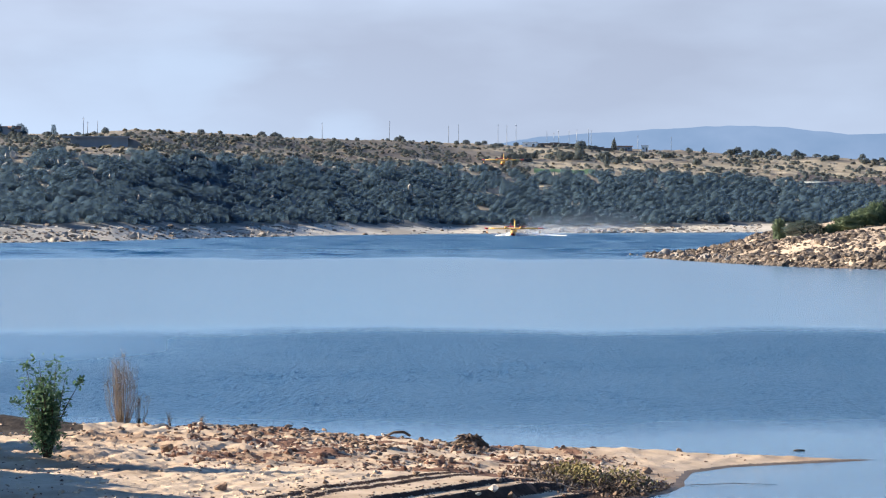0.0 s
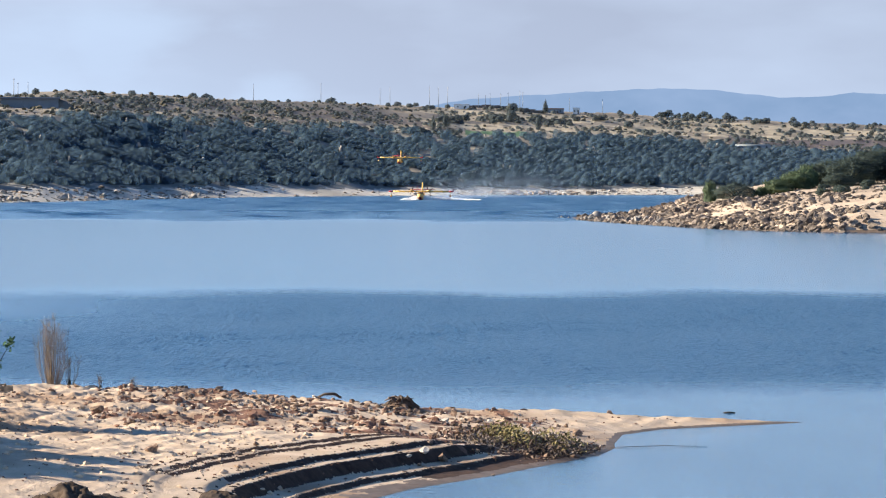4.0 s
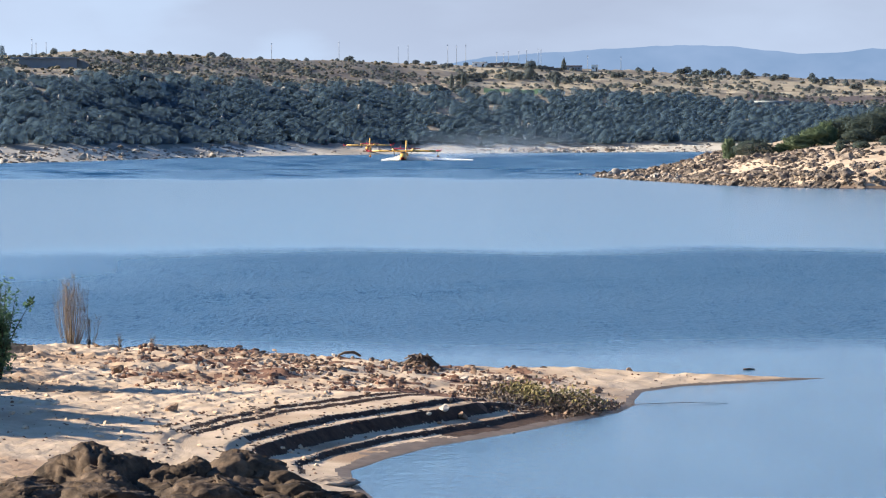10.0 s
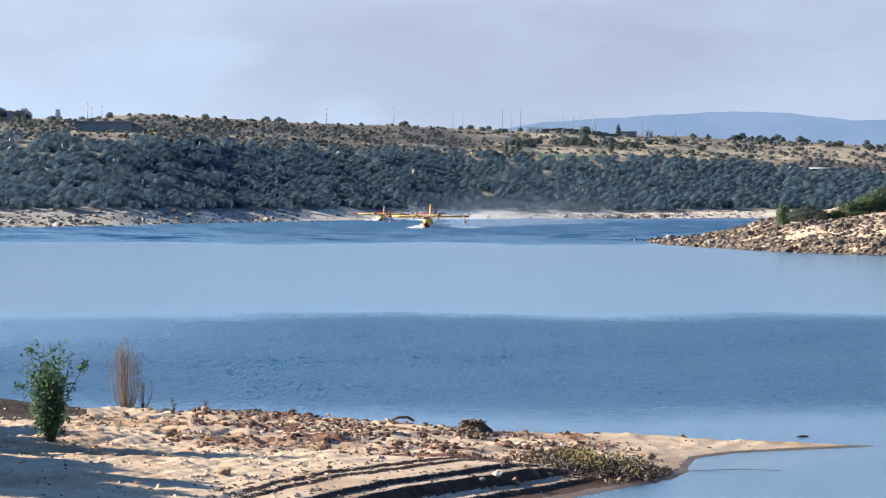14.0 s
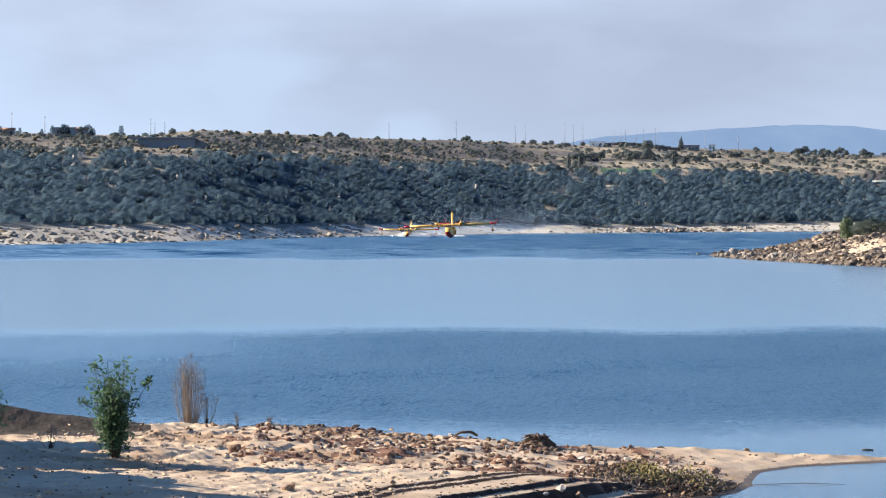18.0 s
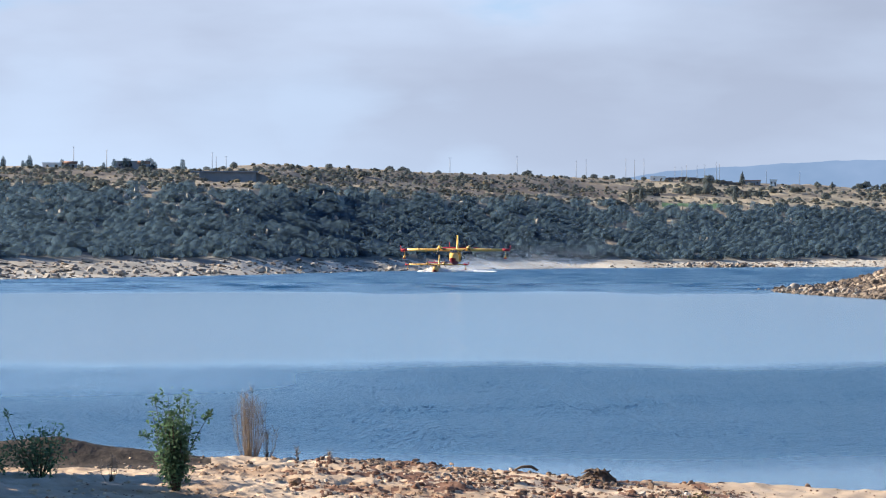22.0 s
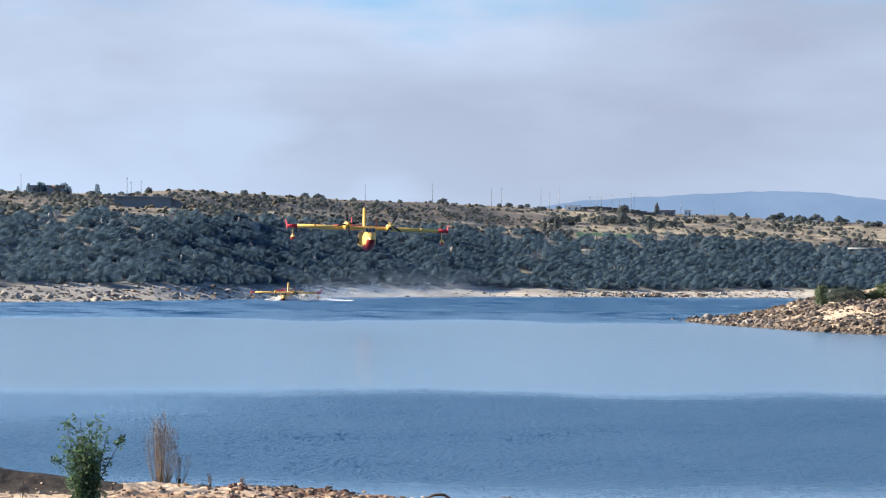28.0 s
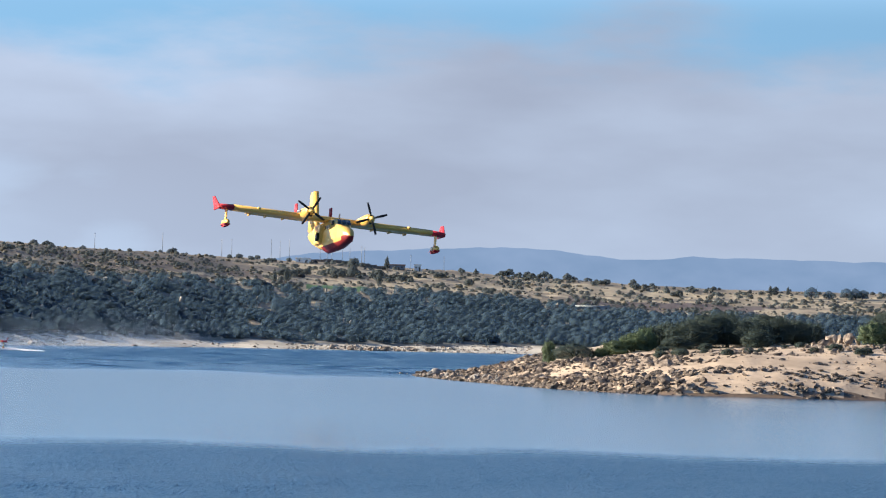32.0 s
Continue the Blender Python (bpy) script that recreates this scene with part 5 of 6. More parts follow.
def build_bank():
    rng = np.random.RandomState(31)
    tuft = [(0.05, 0, 0.4), (0.55, -0.1, 1.5), (0.97, -0.1, 2.24)]
    arm = [(-0.05, 0, 0.3), (-0.45, 0, 1.3), (-0.98, 0.1, 1.62)]
    spike = [(-0.05, 0, 0.5), (-0.45, 0, 1.9), (-0.62, 0, 2.65)]
    leafy_bush(-11.92, 93.9, 3.1, 1.5, 3, 30, 95, "leafy green bush with thin stems growing from the sand", extra=(arm, spike, tuft, tuft))
    leafy_bush(-16.6, 98.5, 1.9, 1.9, 4, 16, 70, "low spreading green bush beside the mound", lean=(-0.1, 0), extra=([(0, 0, 0.2), (-0.7, 0, 1.2), (-1.0, 0, 1.95)],))
    leafy_bush(-18.3, 99.0, 1.1, 1.8, 6, 10, 60, "low dark green bush at the edge of the mound")
    dry_bush(-11.55, 110.3, 2.75, 1.25, 8, 70, "upright bare brown shrub on the crest of the bank")
    dry_bush(-10.95, 110.2, 1.1, 0.8, 9, 11, "small bare brown shrub beside a taller one")
    dry_bush(-9.95, 110.3, 0.55, 0.2, 10, 5, "thin dry twigs on the crest of the bank")
    dry_bush(-8.9, 110.2, 0.5, 0.4, 12, 8, "faint dry grass tuft on the crest of the bank")
    dry_bush(-14.3, 97.5, 0.75, 0.8, 13, 8, "tangled bare twigs lying on shaded sand")
    # trees out of view, added to cast the broad shade on the bank
    for x, y, w, h in [(-22.4, 91.8, 3.2, 3.6), (-22.4, 89.0, 3.6, 4.3), (-22.2, 86.0, 3.6, 4.8), (-22.2, 83.4, 3.2, 5.0), (-23.6, 96.4, 3.2, 5.3), (-24.6, 100.6, 2.8, 4.8)]:
        tree(x, y, w, h, rng, [tri_mesh("crown", *crown_arrays(rng, 2300, 0.15, lobes=12, tall=0.8, spread=0.75, low=0.06, wild=0.12), M_SHRUB)], "unseen bushy tree added to shade the sandy bank", "bank trees")
    # single rocks that stand out on the sand
    on_sand(-9.0, 98.6, STONE_MESH[1], 0.27, "brown block of rock half sunk in sand", "stone", "stone", "sand stones", 0.85, rng, 0.1)
    on_sand(-6.5, 86.7, STONE_MESH[2], 0.27, "brown block of rock half sunk in sand", "stone", "stone", "sand stones", 0.8, rng, 0.1)
    on_sand(-14.2, 86.0, STONE_MESH[3], 0.35, "brown block of rock half sunk in sand", "stone", "stone", "sand stones", 0.7, rng, 0.1)
    on_sand(6.95, 111.0, STONE_MESH[0], 0.19, "small dark stone on the spit", "stone", "stone", "sand stones", 0.6, rng, 0.1)
    on_sand(-1.45, 98.0, PALE_MESH[0], 0.16, "pale upright stone on the sand", "stone", "stone", "sand stones", 1.2, rng, 0.05)
    on_sand(0.64, 92.0, PALE_MESH[1], 0.21, "pale stone block on the lowest shelf", "stone", "stone", "shelf stones", 0.75, rng, 0.1)
    on_sand(1.15, 92.2, STONE_MESH[4], 0.24, "brown stone block on the lowest shelf", "stone", "stone", "shelf stones", 0.75, rng, 0.1)
    # strewn stones: a belt behind the crest, and thinner over the flat
    for _ in range(160):
        x = rng.uniform(-13, 5.5)
        y = 108.5 - abs(rng.normal(0, 5.0)) - max(0, x) * 0.4 if rng.uniform() < 0.75 else rng.uniform(88, 108)
        w = rng.choice([rng.uniform(0.05, 0.12), rng.uniform(0.11, 0.22)], p=[0.75, 0.25])
        pale = rng.uniform() < 0.16
        on_sand(x, y, (PALE_MESH[rng.randint(3)] if pale else STONE_MESH[rng.randint(6)]), w, "small pale stone on the sand" if pale else "small brown stone on the sand", "stone", "stone", "sand stones", rng.uniform(0.5, 0.95), rng, 0.1)
    # heaps of rubble
    for cx, cy, n, spread in [(-4.9, 107.6, 26, 0.75), (-3.3, 104.8, 22, 0.7), (-0.1, 107.0, 26, 0.5), (2.7, 101.5, 22, 0.9), (-7.2, 108.4, 12, 0.4), (-1.3, 100.5, 18, 0.8), (4.3, 97.0, 14, 0.7)]:
        places = []
        for _ in range(n * 5):
            x, y = cx + rng.normal() * spread, cy + rng.normal() * spread * 2
            w = 0.02 + 0.11 * rng.uniform() ** 1.6
            places.append((rng.randint(8), x, y, ground_z(x, y) + w * 0.25 + max(0, 0.22 - 0.25 * math.hypot(x - cx, (y - cy) / 2) / spread) * rng.uniform(0, 1), w * 1.5, w, w * 0.7, rng.uniform(0, 6.28)))
        tagged(scatter("rubble_heap", ROCKS1, places, M_STONE), "low heap of brown rubble on the sand", "rubble", "rubble heaps", kind="stuff")
    places = []
    for _ in range(2200):
        x, y = rng.uniform(-15, 9), rng.uniform(74, 111)
        z = ground_z(x, y)
        if z < 0.08:
            continue
        w = 0.012 + 0.045 * rng.uniform() ** 2
        places.append((rng.randint(8), x, y, z + 0.2 * w, w * 1.3, w, w * 0.7, rng.uniform(0, 6.28)))
    tagged(scatter("gravel", ROCKS1, places, M_REDEARTH), "scattered gravel and clods on the sand", "gravel", kind="stuff")
    # brown blocks broken out of the ledges
    places = []
    while len(places) < 1000:
        x, y = rng.uniform(-10, 5.5), rng.uniform(93, 110)
        f = ledges(np.array([x]), np.array([y]))[0]
        if not 0.12 < f < 0.6:
            continue
        w = 0.025 + 0.10 * rng.uniform() ** 2.2
        places.append((rng.randint(8), x, y, ground_z(x, y) + 0.2 * w, w * rng.uniform(1.0, 1.8), w, w * rng.uniform(0.6, 0.95), rng.uniform(0, 6.28)))
    tagged(scatter("ledge_blocks", SHARDS, places[:380], M_STONE), "angular brown blocks broken out of the earth ledges", "rubble", kind="stuff")
    tagged(scatter("ledge_clods", ROCKS1, places[380:], M_REDEARTH), "reddish clods crumbled from the earth ledges", "clods", kind="stuff")
    # crumbled sand clods on the trampled part of the bank
    places = []
    for _ in range(1500):
        x, y = rng.uniform(-16, -2.5), rng.uniform(80, 106)
        if waves(np.array([x]), np.array([y]), 3.0, 77)[0] < -0.1:
            continue
        w = 0.02 + 0.10 * rng.uniform() ** 2
        places.append((rng.randint(8), x, y, ground_z(x, y) + 0.12 * w, w * 1.5, w, w * 0.75, rng.uniform(0, 6.28)))
    tagged(scatter("sand_clods", ROCKS1, places, M_SAND), "crumbled clods of pale sand on the trampled bank", "clods", kind="stuff")
    # flotsam lines on the shelves
    places = []
    for off, dens in ((1.25, 50), (2.5, 70), (3.1, 70), (4.3, 120), (4.9, 110)):
        for _ in range(dens):
            k = rng.uniform(6, 13.2)
            i = int(k)
            (ax, ay), (bx, by) = INNER[i], INNER[min(i + 1, 15)]
            x, y = ax + (bx - ax) * (k - i), ay + (by - ay) * (k - i)
            nx, ny = -(by - ay), bx - ax
            ln = math.hypot(nx, ny)
            o = off + abs(rng.normal(0, 0.18))
            x, y = x + nx / ln * o * -1.0, y + ny / ln * o * -1.0
            z = ground_z(x, y)
            if z < 0.1:
                continue
            w = rng.uniform(0.012, 0.05)
            places.append((rng.randint(8), x, y, z + 0.15 * w, w * 2.4, w, w * 0.7, rng.uniform(0, 6.28)))
    tagged(scatter("flotsam", ROCKS1, places, M_DRIFT), "dark twigs and litter along the old waterlines", "flotsam", kind="stuff")
    # stranded root stump and driftwood
    st = thing("root_stump", "dark uprooted tree stump with short roots on the crest", "stump", Matrix.Translation((-0.03, 107.6, ground_z(-0.03, 107.6))))
    part("trunk", tube([(-0.62, 0, 0.02), (-0.3, 0.05, 0.16), (0, 0, 0.26), (0.3, 0, 0.16), (0.62, 0, 0.02)], [0.06, 0.13, 0.18, 0.14, 0.07], 9), M_DRIFT, st)
    for i in range(18):
        a = rng.uniform(0, 6.28)
        part("root", tube([(0.1 * math.cos(a), 0, 0.18), (0.28 * math.cos(a), 0.2 * math.sin(a), 0.30 + 0.12 * rng.uniform()), (0.5 * math.cos(a), 0.3 * math.sin(a), 0.10 + 0.30 * rng.uniform())], [0.07, 0.04, 0.015], 6), M_DRIFT, st)
    lg = thing("driftwood_log", "dark curved driftwood branch on the crest", "log", Matrix.Translation((-2.35, 107.9, ground_z(-2.35, 107.9))))
    part("log", tube([(-0.35, 0, 0.10), (-0.1, 0, 0.20), (0.2, 0, 0.21), (0.42, 0, 0.08)], [0.03, 0.045, 0.05, 0.04], 7), M_DRIFT, lg)
    on_sand(-2.75, 107.7, PALE_MESH[2], 0.14, "pale stone beside the driftwood", "stone", "stone", "sand stones", 0.7, rng, 0.1)
    fl = thing("floating_log", "dark log floating off the spit", "log", Matrix.Translation((11.4, 115.5, 0.02)))
    part("log", tube([(-0.2, 0, 0), (0, 0, 0.015), (0.2, 0, 0)], [0.022, 0.032, 0.022], 7), M_DRIFT, fl)
    br = thing("sunken_branch", "thin bare branch lying in the shallow bay", "branch", Matrix.Translation((7.7, 100.4, 0.0)))
    part("branch", tube([(-1.5, -0.2, 0.02), (-0.6, 0.1, 0.03), (0.4, 0.2, 0.05), (1.6, 0.35, 0.0)], [0.006, 0.010, 0.009, 0.004], 5), M_DRIFT, br)
    for i in range(8):
        x = -0.2 + i * 0.2
        part("twig", tube([(x, 0.15, 0.03), (x + rng.uniform(-0.1, 0.15), 0.15 + rng.uniform(-0.3, 0.3), rng.uniform(0.04, 0.14))], [0.008, 0.004], 4), M_DRIFT, br)
    # mat of weeds at the bend
    w_ob = thing("weed_mat", "low mat of olive green weeds and brown litter at the water", "weeds", Matrix.Translation((3.7, 98.2, ground_z(3.7, 98.2))))
    for cx, cy, n, sp, mt in [(-0.5, 0.8, 900, (0.85, 1.2), M_WEED), (0.9, 0.6, 300, (0.9, 1.0), M_WEED), (1.0, 0.9, 600, (1.1, 1.5), M_DRY), (-1.2, -1.2, 420, (0.8, 0.9), M_DRY), (0.9, -0.7, 900, (1.1, 1.2), M_DRIFT), (0.0, -0.9, 700, (1.3, 0.9), M_DRIFT), (-1.4, 0.2, 500, (0.9, 1.6), M_DRIFT)]:
        spots = []
        for _ in range(n):
            x, y = cx + rng.normal() * sp[0] * 0.6, cy + rng.normal() * sp[1]
            g = ground_z(3.7 + x, 98.2 + y) - ground_z(3.7, 98.2)
            if ground_z(3.7 + x, 98.2 + y) < 0.02:
                continue
            top = (0.34 if mt is M_WEED else 0.15) * math.exp(-((x - cx) / sp[0]) ** 2)
            spots.append(np.array((x, y, max(g, -0.35) + rng.uniform(0, 1) * top)))
        v, t = leaves_arrays(rng, spots, 0.13)
        tagged(part("clump", tri_mesh("clump", v, t, mt), None, w_ob), kind="stuff")
    for cx, cy, n in [(-9.2, 64.3, 240), (-8.4, 66.0, 200), (-10.3, 65.0, 180)]:
        spots = [np.array((rng.normal() * 0.45, rng.normal() * 0.8, rng.uniform(0, 0.22))) for _ in range(n)]
        v, t = leaves_arrays(rng, spots, 0.10)
        tf = thing("grass_tuft", "dry olive grass tuft beside the boulders", "grass", Matrix.Translation((cx, cy, ground_z(cx, cy))), "dry grass tufts")
        tagged(part("blades", tri_mesh("blades", v, t, M_WEED), None, tf), kind="stuff")
    # the heap of big boulders in the foreground
    meshes = [tri_mesh("boulder", v, t, M_ROCKD, smooth=True) for v, t in ROCKS3]
    for x, y, w, hgt, tilt, k in [(-6.3, 64.6, 1.3, 1.25, 8, 0), (-5.2, 64.4, 1.4, 1.2, -10, 1), (-5.75, 63.3, 1.3, 1.2, 14, 5), (-4.2, 65.2, 1.0, 1.1, 10, 3), (-3.5, 64.0, 1.45, 1.25, -6, 4), (-4.4, 63.4, 1.2, 1.2, 12, 0), (-2.6, 63.4, 1.35, 0.95, 10, 5), (-1.9, 62.8, 1.15, 0.7, 6, 2), (-6.35, 64.2, 1.25, 1.45, -6, 7), (-7.5, 63.6, 0.95, 0.7, 4, 6), (-8.0, 64.6, 0.6, 0.5, 12, 2), (-6.0, 62.4, 1.2, 0.95, -8, 7), (-4.7, 62.6, 1.3, 1.1, 12, 2), (-3.4, 62.0, 1.35, 1.15, -4, 1), (-2.3, 61.6, 1.2, 0.8, 6, 5), (-8.4, 62.4, 0.9, 0.55, 0, 4), (-7.2, 60.8, 1.2, 0.7, 9, 3), (-5.6, 60.5, 1.3, 0.85, 3, 6), (-4.0, 60.4, 1.3, 0.9, -5, 7), (-2.9, 60.2, 1.2, 0.65, 7, 0)]:
        ob = new("boulder", meshes[k])
        ob.matrix_basis = Matrix.Translation((x, y, ground_z(x, y) + hgt * 0.15)) @ pose(0, 0, 0, tilt, -tilt * 0.7, k * 47 + x * 30) @ Matrix.Diagonal((w * 0.92, w * 0.84, hgt * 0.74, 1))
        tagged(ob, "large dark brown weathered boulder heaped with others on the sand", "boulder", "foreground boulders")
    places = []
    for _ in range(420):
        x, y = rng.uniform(-10, -1.4), rng.uniform(60, 66.8)
        w = rng.uniform(0.05, 0.34)
        places.append((rng.randint(10), x, y, ground_z(x, y) + 0.15 * w, w * 1.3, w, w * 0.8, rng.uniform(0, 6.28)))
    tagged(scatter("boulder_rubble", ROCKS2, places, M_ROCKD), "broken brown rubble between the boulders", "rubble", kind="stuff")
    slab = new("stone_slab", tri_mesh("stone_slab", *ROCKS2[3], M_ROCK))
    slab.matrix_basis = Matrix.Translation((-2.05, 76.6, ground_z(-2.05, 76.6) + 0.03)) @ pose(0, 0, 0, 0, 2, -20) @ Matrix.Diagonal((0.62, 0.9, 0.12, 1))
    tagged(slab, "flat grey stone slab at the water's edge", "slab")


build_bank()

# ---- the two water bombers ----
def build_plane(label):
    ob = thing("seaplane", label, "aircraft", group="firefighting seaplanes")
    secs = [(-9.1, 0.22, 1.15, 1.30, 1.60), (-8.5, 0.72, 0.70, 1.08, 2.10), (-7.4, 1.12, 0.28, 0.90, 2.60), (-5.9, 1.29, 0.08, 0.80, 2.98), (-4.75, 1.32, 0.0, 0.75, 3.72), (-2.2, 1.33, 0.0, 0.72, 3.92), (0.5, 1.33, 0.0, 0.70, 3.95), (0.62, 1.33, 0.32, 0.78, 3.95), (3.0, 1.26, 0.62, 1.05, 3.90), (6.0, 0.95, 1.35, 1.62, 3.72), (9.0, 0.42, 2.25, 2.42, 3.50), (10.7, 0.10, 2.95, 3.02, 3.30)]
    rings = []
    for y, w, keel, chine, top in secs:
        w *= 0.80 if y > -5 else 0.68
        keel, top = keel + (0.18 if y < -5 else 0.0), top - (0.16 if y < -5 else 0.0)
        stripe = min(chine + 0.5, chine + (top - chine) * 0.4)
        mid = (stripe + top) / 2
        half = [(w * 0.55, (keel + chine) / 2 - 0.04), (w * 0.94, chine), (w, stripe), (w * 0.99, mid), (w * 0.86, top - 0.22 * (top - mid) - 0.08), (w * 0.5, top - 0.03)]
        rings.append([(0, y, keel)] + [(a, y, z) for a, z in half] + [(0, y, top)] + [(-a, y, z) for a, z in half[::-1]])
    bm = loft(rings)
    me = bpy.data.meshes.new("fuselage")
    for i, f in enumerate(bm.faces):
        f.material_index = 1 if i < 14 * 6 and i % 14 in ((0, 1, 2, 11, 12, 13) if i < 28 else (0, 1, 12, 13)) else 0
    bm.to_mesh(me)
    bm.free()
    me.materials.append(M_YELLOW)
    me.materials.append(M_HULL)
    body = part("fuselage", me, None, ob, "yellow hull with red bow")
    # cockpit glazing
    for x0, x1 in ((-0.86, -0.33), (-0.27, 0.27), (0.33, 0.86)):
        pane = loft([[(x0, -5.84, 2.95), (x1, -5.84, 2.95), (x1, -5.81, 2.93), (x0, -5.81, 2.93)], [(x0 * 0.9, -4.93, 3.66), (x1 * 0.9, -4.93, 3.66), (x1 * 0.9, -4.90, 3.62), (x0 * 0.9, -4.90, 3.62)]])
        part("windscreen", pane, M_GLASSD, body, "dark cockpit windscreen")
    for s in (-1, 1):
        part("side_window", box(0.06, 0.95, 0.5, (s * 1.03, -4.1, 3.22), 0.02), M_GLASSD, body)
        part("sponson", box(0.55, 2.8, 2.3, (s * 1.20, 1.3, 2.25), 0.10), M_YELLOW, ob)
        wheel = part("wheel", tube([(s * 1.46, 0.4, 1.85), (s * 1.74, 0.4, 1.85)], [0.52, 0.52], 18), M_BLACK, ob)
        part("hub", tube([(s * 1.73, 0.4, 1.85), (s * 1.77, 0.4, 1.85)], [0.2, 0.18], 12), M_METAL, wheel)
        for k in range(3):
            part("cabin_window", box(0.05, 0.42, 0.42, (s * 1.05, -2.6 + k * 0.85, 2.9), 0.02), M_GLASSD, body)

    def foil(x, y0, chord, z, thick):
        prof = [(0, 0), (0.03, 0.30), (0.12, 0.52), (0.3, 0.62), (0.6, 0.42), (1, 0.02), (0.6, -0.30), (0.3, -0.38), (0.12, -0.34), (0.03, -0.22)]
        return [(x, y0 + a * chord, z + b * thick) for a, b in prof]

    part("wing", loft([foil(x, -1.0, 3.5, 3.96, 0.74) for x in (-12.4, -7, -1.4, 0, 1.4, 7, 12.4)]), M_YELLOW, ob)
    for s in (-1, 1):
        part("wing_tip", loft([foil(s * 12.4, -1.01, 3.52, 3.96, 0.72), foil(s * 14.05, -0.9, 3.3, 3.97, 0.5)]), M_RED, ob, "red wing tip")
        part("winglet", loft([[(s * 14.0, -0.6, 3.72), (s * 14.0, 2.4, 3.72), (s * 14.12, 2.4, 3.72), (s * 14.12, -0.6, 3.72)], [(s * 14.0, -0.4, 4.05), (s * 14.0, 2.45, 4.05), (s * 14.12, 2.45, 4.05), (s * 14.12, -0.4, 4.05)], [(s * 14.34, 1.3, 5.3), (s * 14.34, 2.5, 5.35), (s * 14.40, 2.5, 5.35), (s * 14.40, 1.3, 5.3)]]), M_RED, ob, "red winglet")
        fl = part("float", loft([[(s * 13.1 + r * math.cos(a), y, 2.12 + r * 1.15 * math.sin(a)) for a in np.linspace(0, math.tau, 10, endpoint=False)] for y, r in ((-1.5, 0.06), (-1.0, 0.30), (-0.1, 0.40), (0.8, 0.34), (1.6, 0.08))]), M_YELLOW, ob, "yellow wing float")
        part("float_keel", box(0.72, 2.3, 0.46, (s * 13.1, -0.05, 1.88), 0.16), M_RED, fl)
        part("float_strut", box(0.14, 0.7, 1.6, (s * 13.1, 0.1, 3.1), 0.04), M_YELLOW, ob)
        for k, x in enumerate((5.6, 7.8, 9.8)):
            part("flap_fairing", box(0.16, 1.2, 0.34, (s * x, 2.3, 3.76), 0.05), M_YELLOW, ob)
        part("flap", box(7.6, 1.0, 0.16, (s * 6.3, 2.75, 3.93), 0.03), M_YELLOW, ob)
        part("landing_light", tube([(s * 9.4, -1.25, 4.14), (s * 9.4, -0.7, 4.17)], [0.17, 0.23], 12), M_YELLOW, ob)
        nac = part("engine", loft([[(s * 3.75 + r * math.cos(a), y, 4.32 + dz + r * q * math.sin(a)) for a in np.linspace(0, math.tau, 14, endpoint=False)] for y, r, q, dz in ((-3.75, 0.36, 1.0, 0.05), (-3.6, 0.52, 1.0, 0.03), (-2.8, 0.64, 1.1, -0.02), (-1.0, 0.66, 1.1, -0.05), (1.2, 0.55, 0.9, 0.0), (2.6, 0.18, 0.7, 0.05))]), M_YELLOW, ob, "yellow engine nacelle")
        part("intake", box(0.5, 0.3, 0.24, (s * 3.75, -3.55, 3.82), 0.06), M_BLACK, nac)
        part("exhaust", tube([(s * 4.38, -1.6, 4.45), (s * 4.62, -0.9, 4.45)], [0.16, 0.15], 9), M_METAL, nac)
    # tail
    part("fin", loft([[(-0.24, y0, z), (0.24, y0, z), (0.14, y1, z), (-0.14, y1, z)] for y0, y1, z in ((6.0, 10.5, 3.5), (7.3, 10.8, 5.0), (8.6, 10.9, 8.5))]), M_YELLOW, ob)
    part("rudder", loft([[(-0.10, 10.6, 3.6), (0.10, 10.6, 3.6), (0.02, 11.2, 3.6), (-0.02, 11.2, 3.6)], [(-0.10, 10.95, 8.3), (0.10, 10.95, 8.3), (0.02, 11.5, 8.3), (-0.02, 11.5, 8.3)]]), M_YELLOW, ob)
    part("tailplane", loft([foil(x, 8.3 + abs(x) * 0.07, 2.3 - abs(x) * 0.1, 5.2, 0.30) for x in (-5.4, -2.5, 0, 2.5, 5.4)]), M_RED, ob, "dark red tailplane")
    for s in (-1, 1):
        part("finlet", loft([[(s * 2.2 - 0.05, 8.6, 5.1), (s * 2.2 + 0.05, 8.6, 5.1), (s * 2.2 + 0.05, 10.0, 5.1), (s * 2.2 - 0.05, 10.0, 5.1)], [(s * 2.2 - 0.05, 9.0, 6.75), (s * 2.2 + 0.05, 9.0, 6.75), (s * 2.2 + 0.05, 10.1, 6.75), (s * 2.2 - 0.05, 10.1, 6.75)]]), M_RED, ob, "red tail finlet")
    part("antenna", box(0.05, 0.5, 0.6, (0, -3.0, 4.2)), M_BLACK, ob)
    props = []
    for s in (-1, 1):
        bm = bmesh.new()
        for k in range(4):
            m = pose(0, 0, 0, 0, k * 90, 0)
            ring = [[m @ Vector((-w, -0.03, z)), m @ Vector((w, 0.03, z)), m @ Vector((w, 0.07, z)), m @ Vector((-w, 0.01, z))] for w, z in ((0.07, 0.2), (0.13, 0.7), (0.15, 1.4), (0.11, 1.98))]
            loft([[tuple(p) for p in r] for r in ring], bm=bm)
        pr = part("propeller", bm, M_BLACK, ob, "black four-bladed propeller", pose(s * 3.75, -3.95, 4.35))
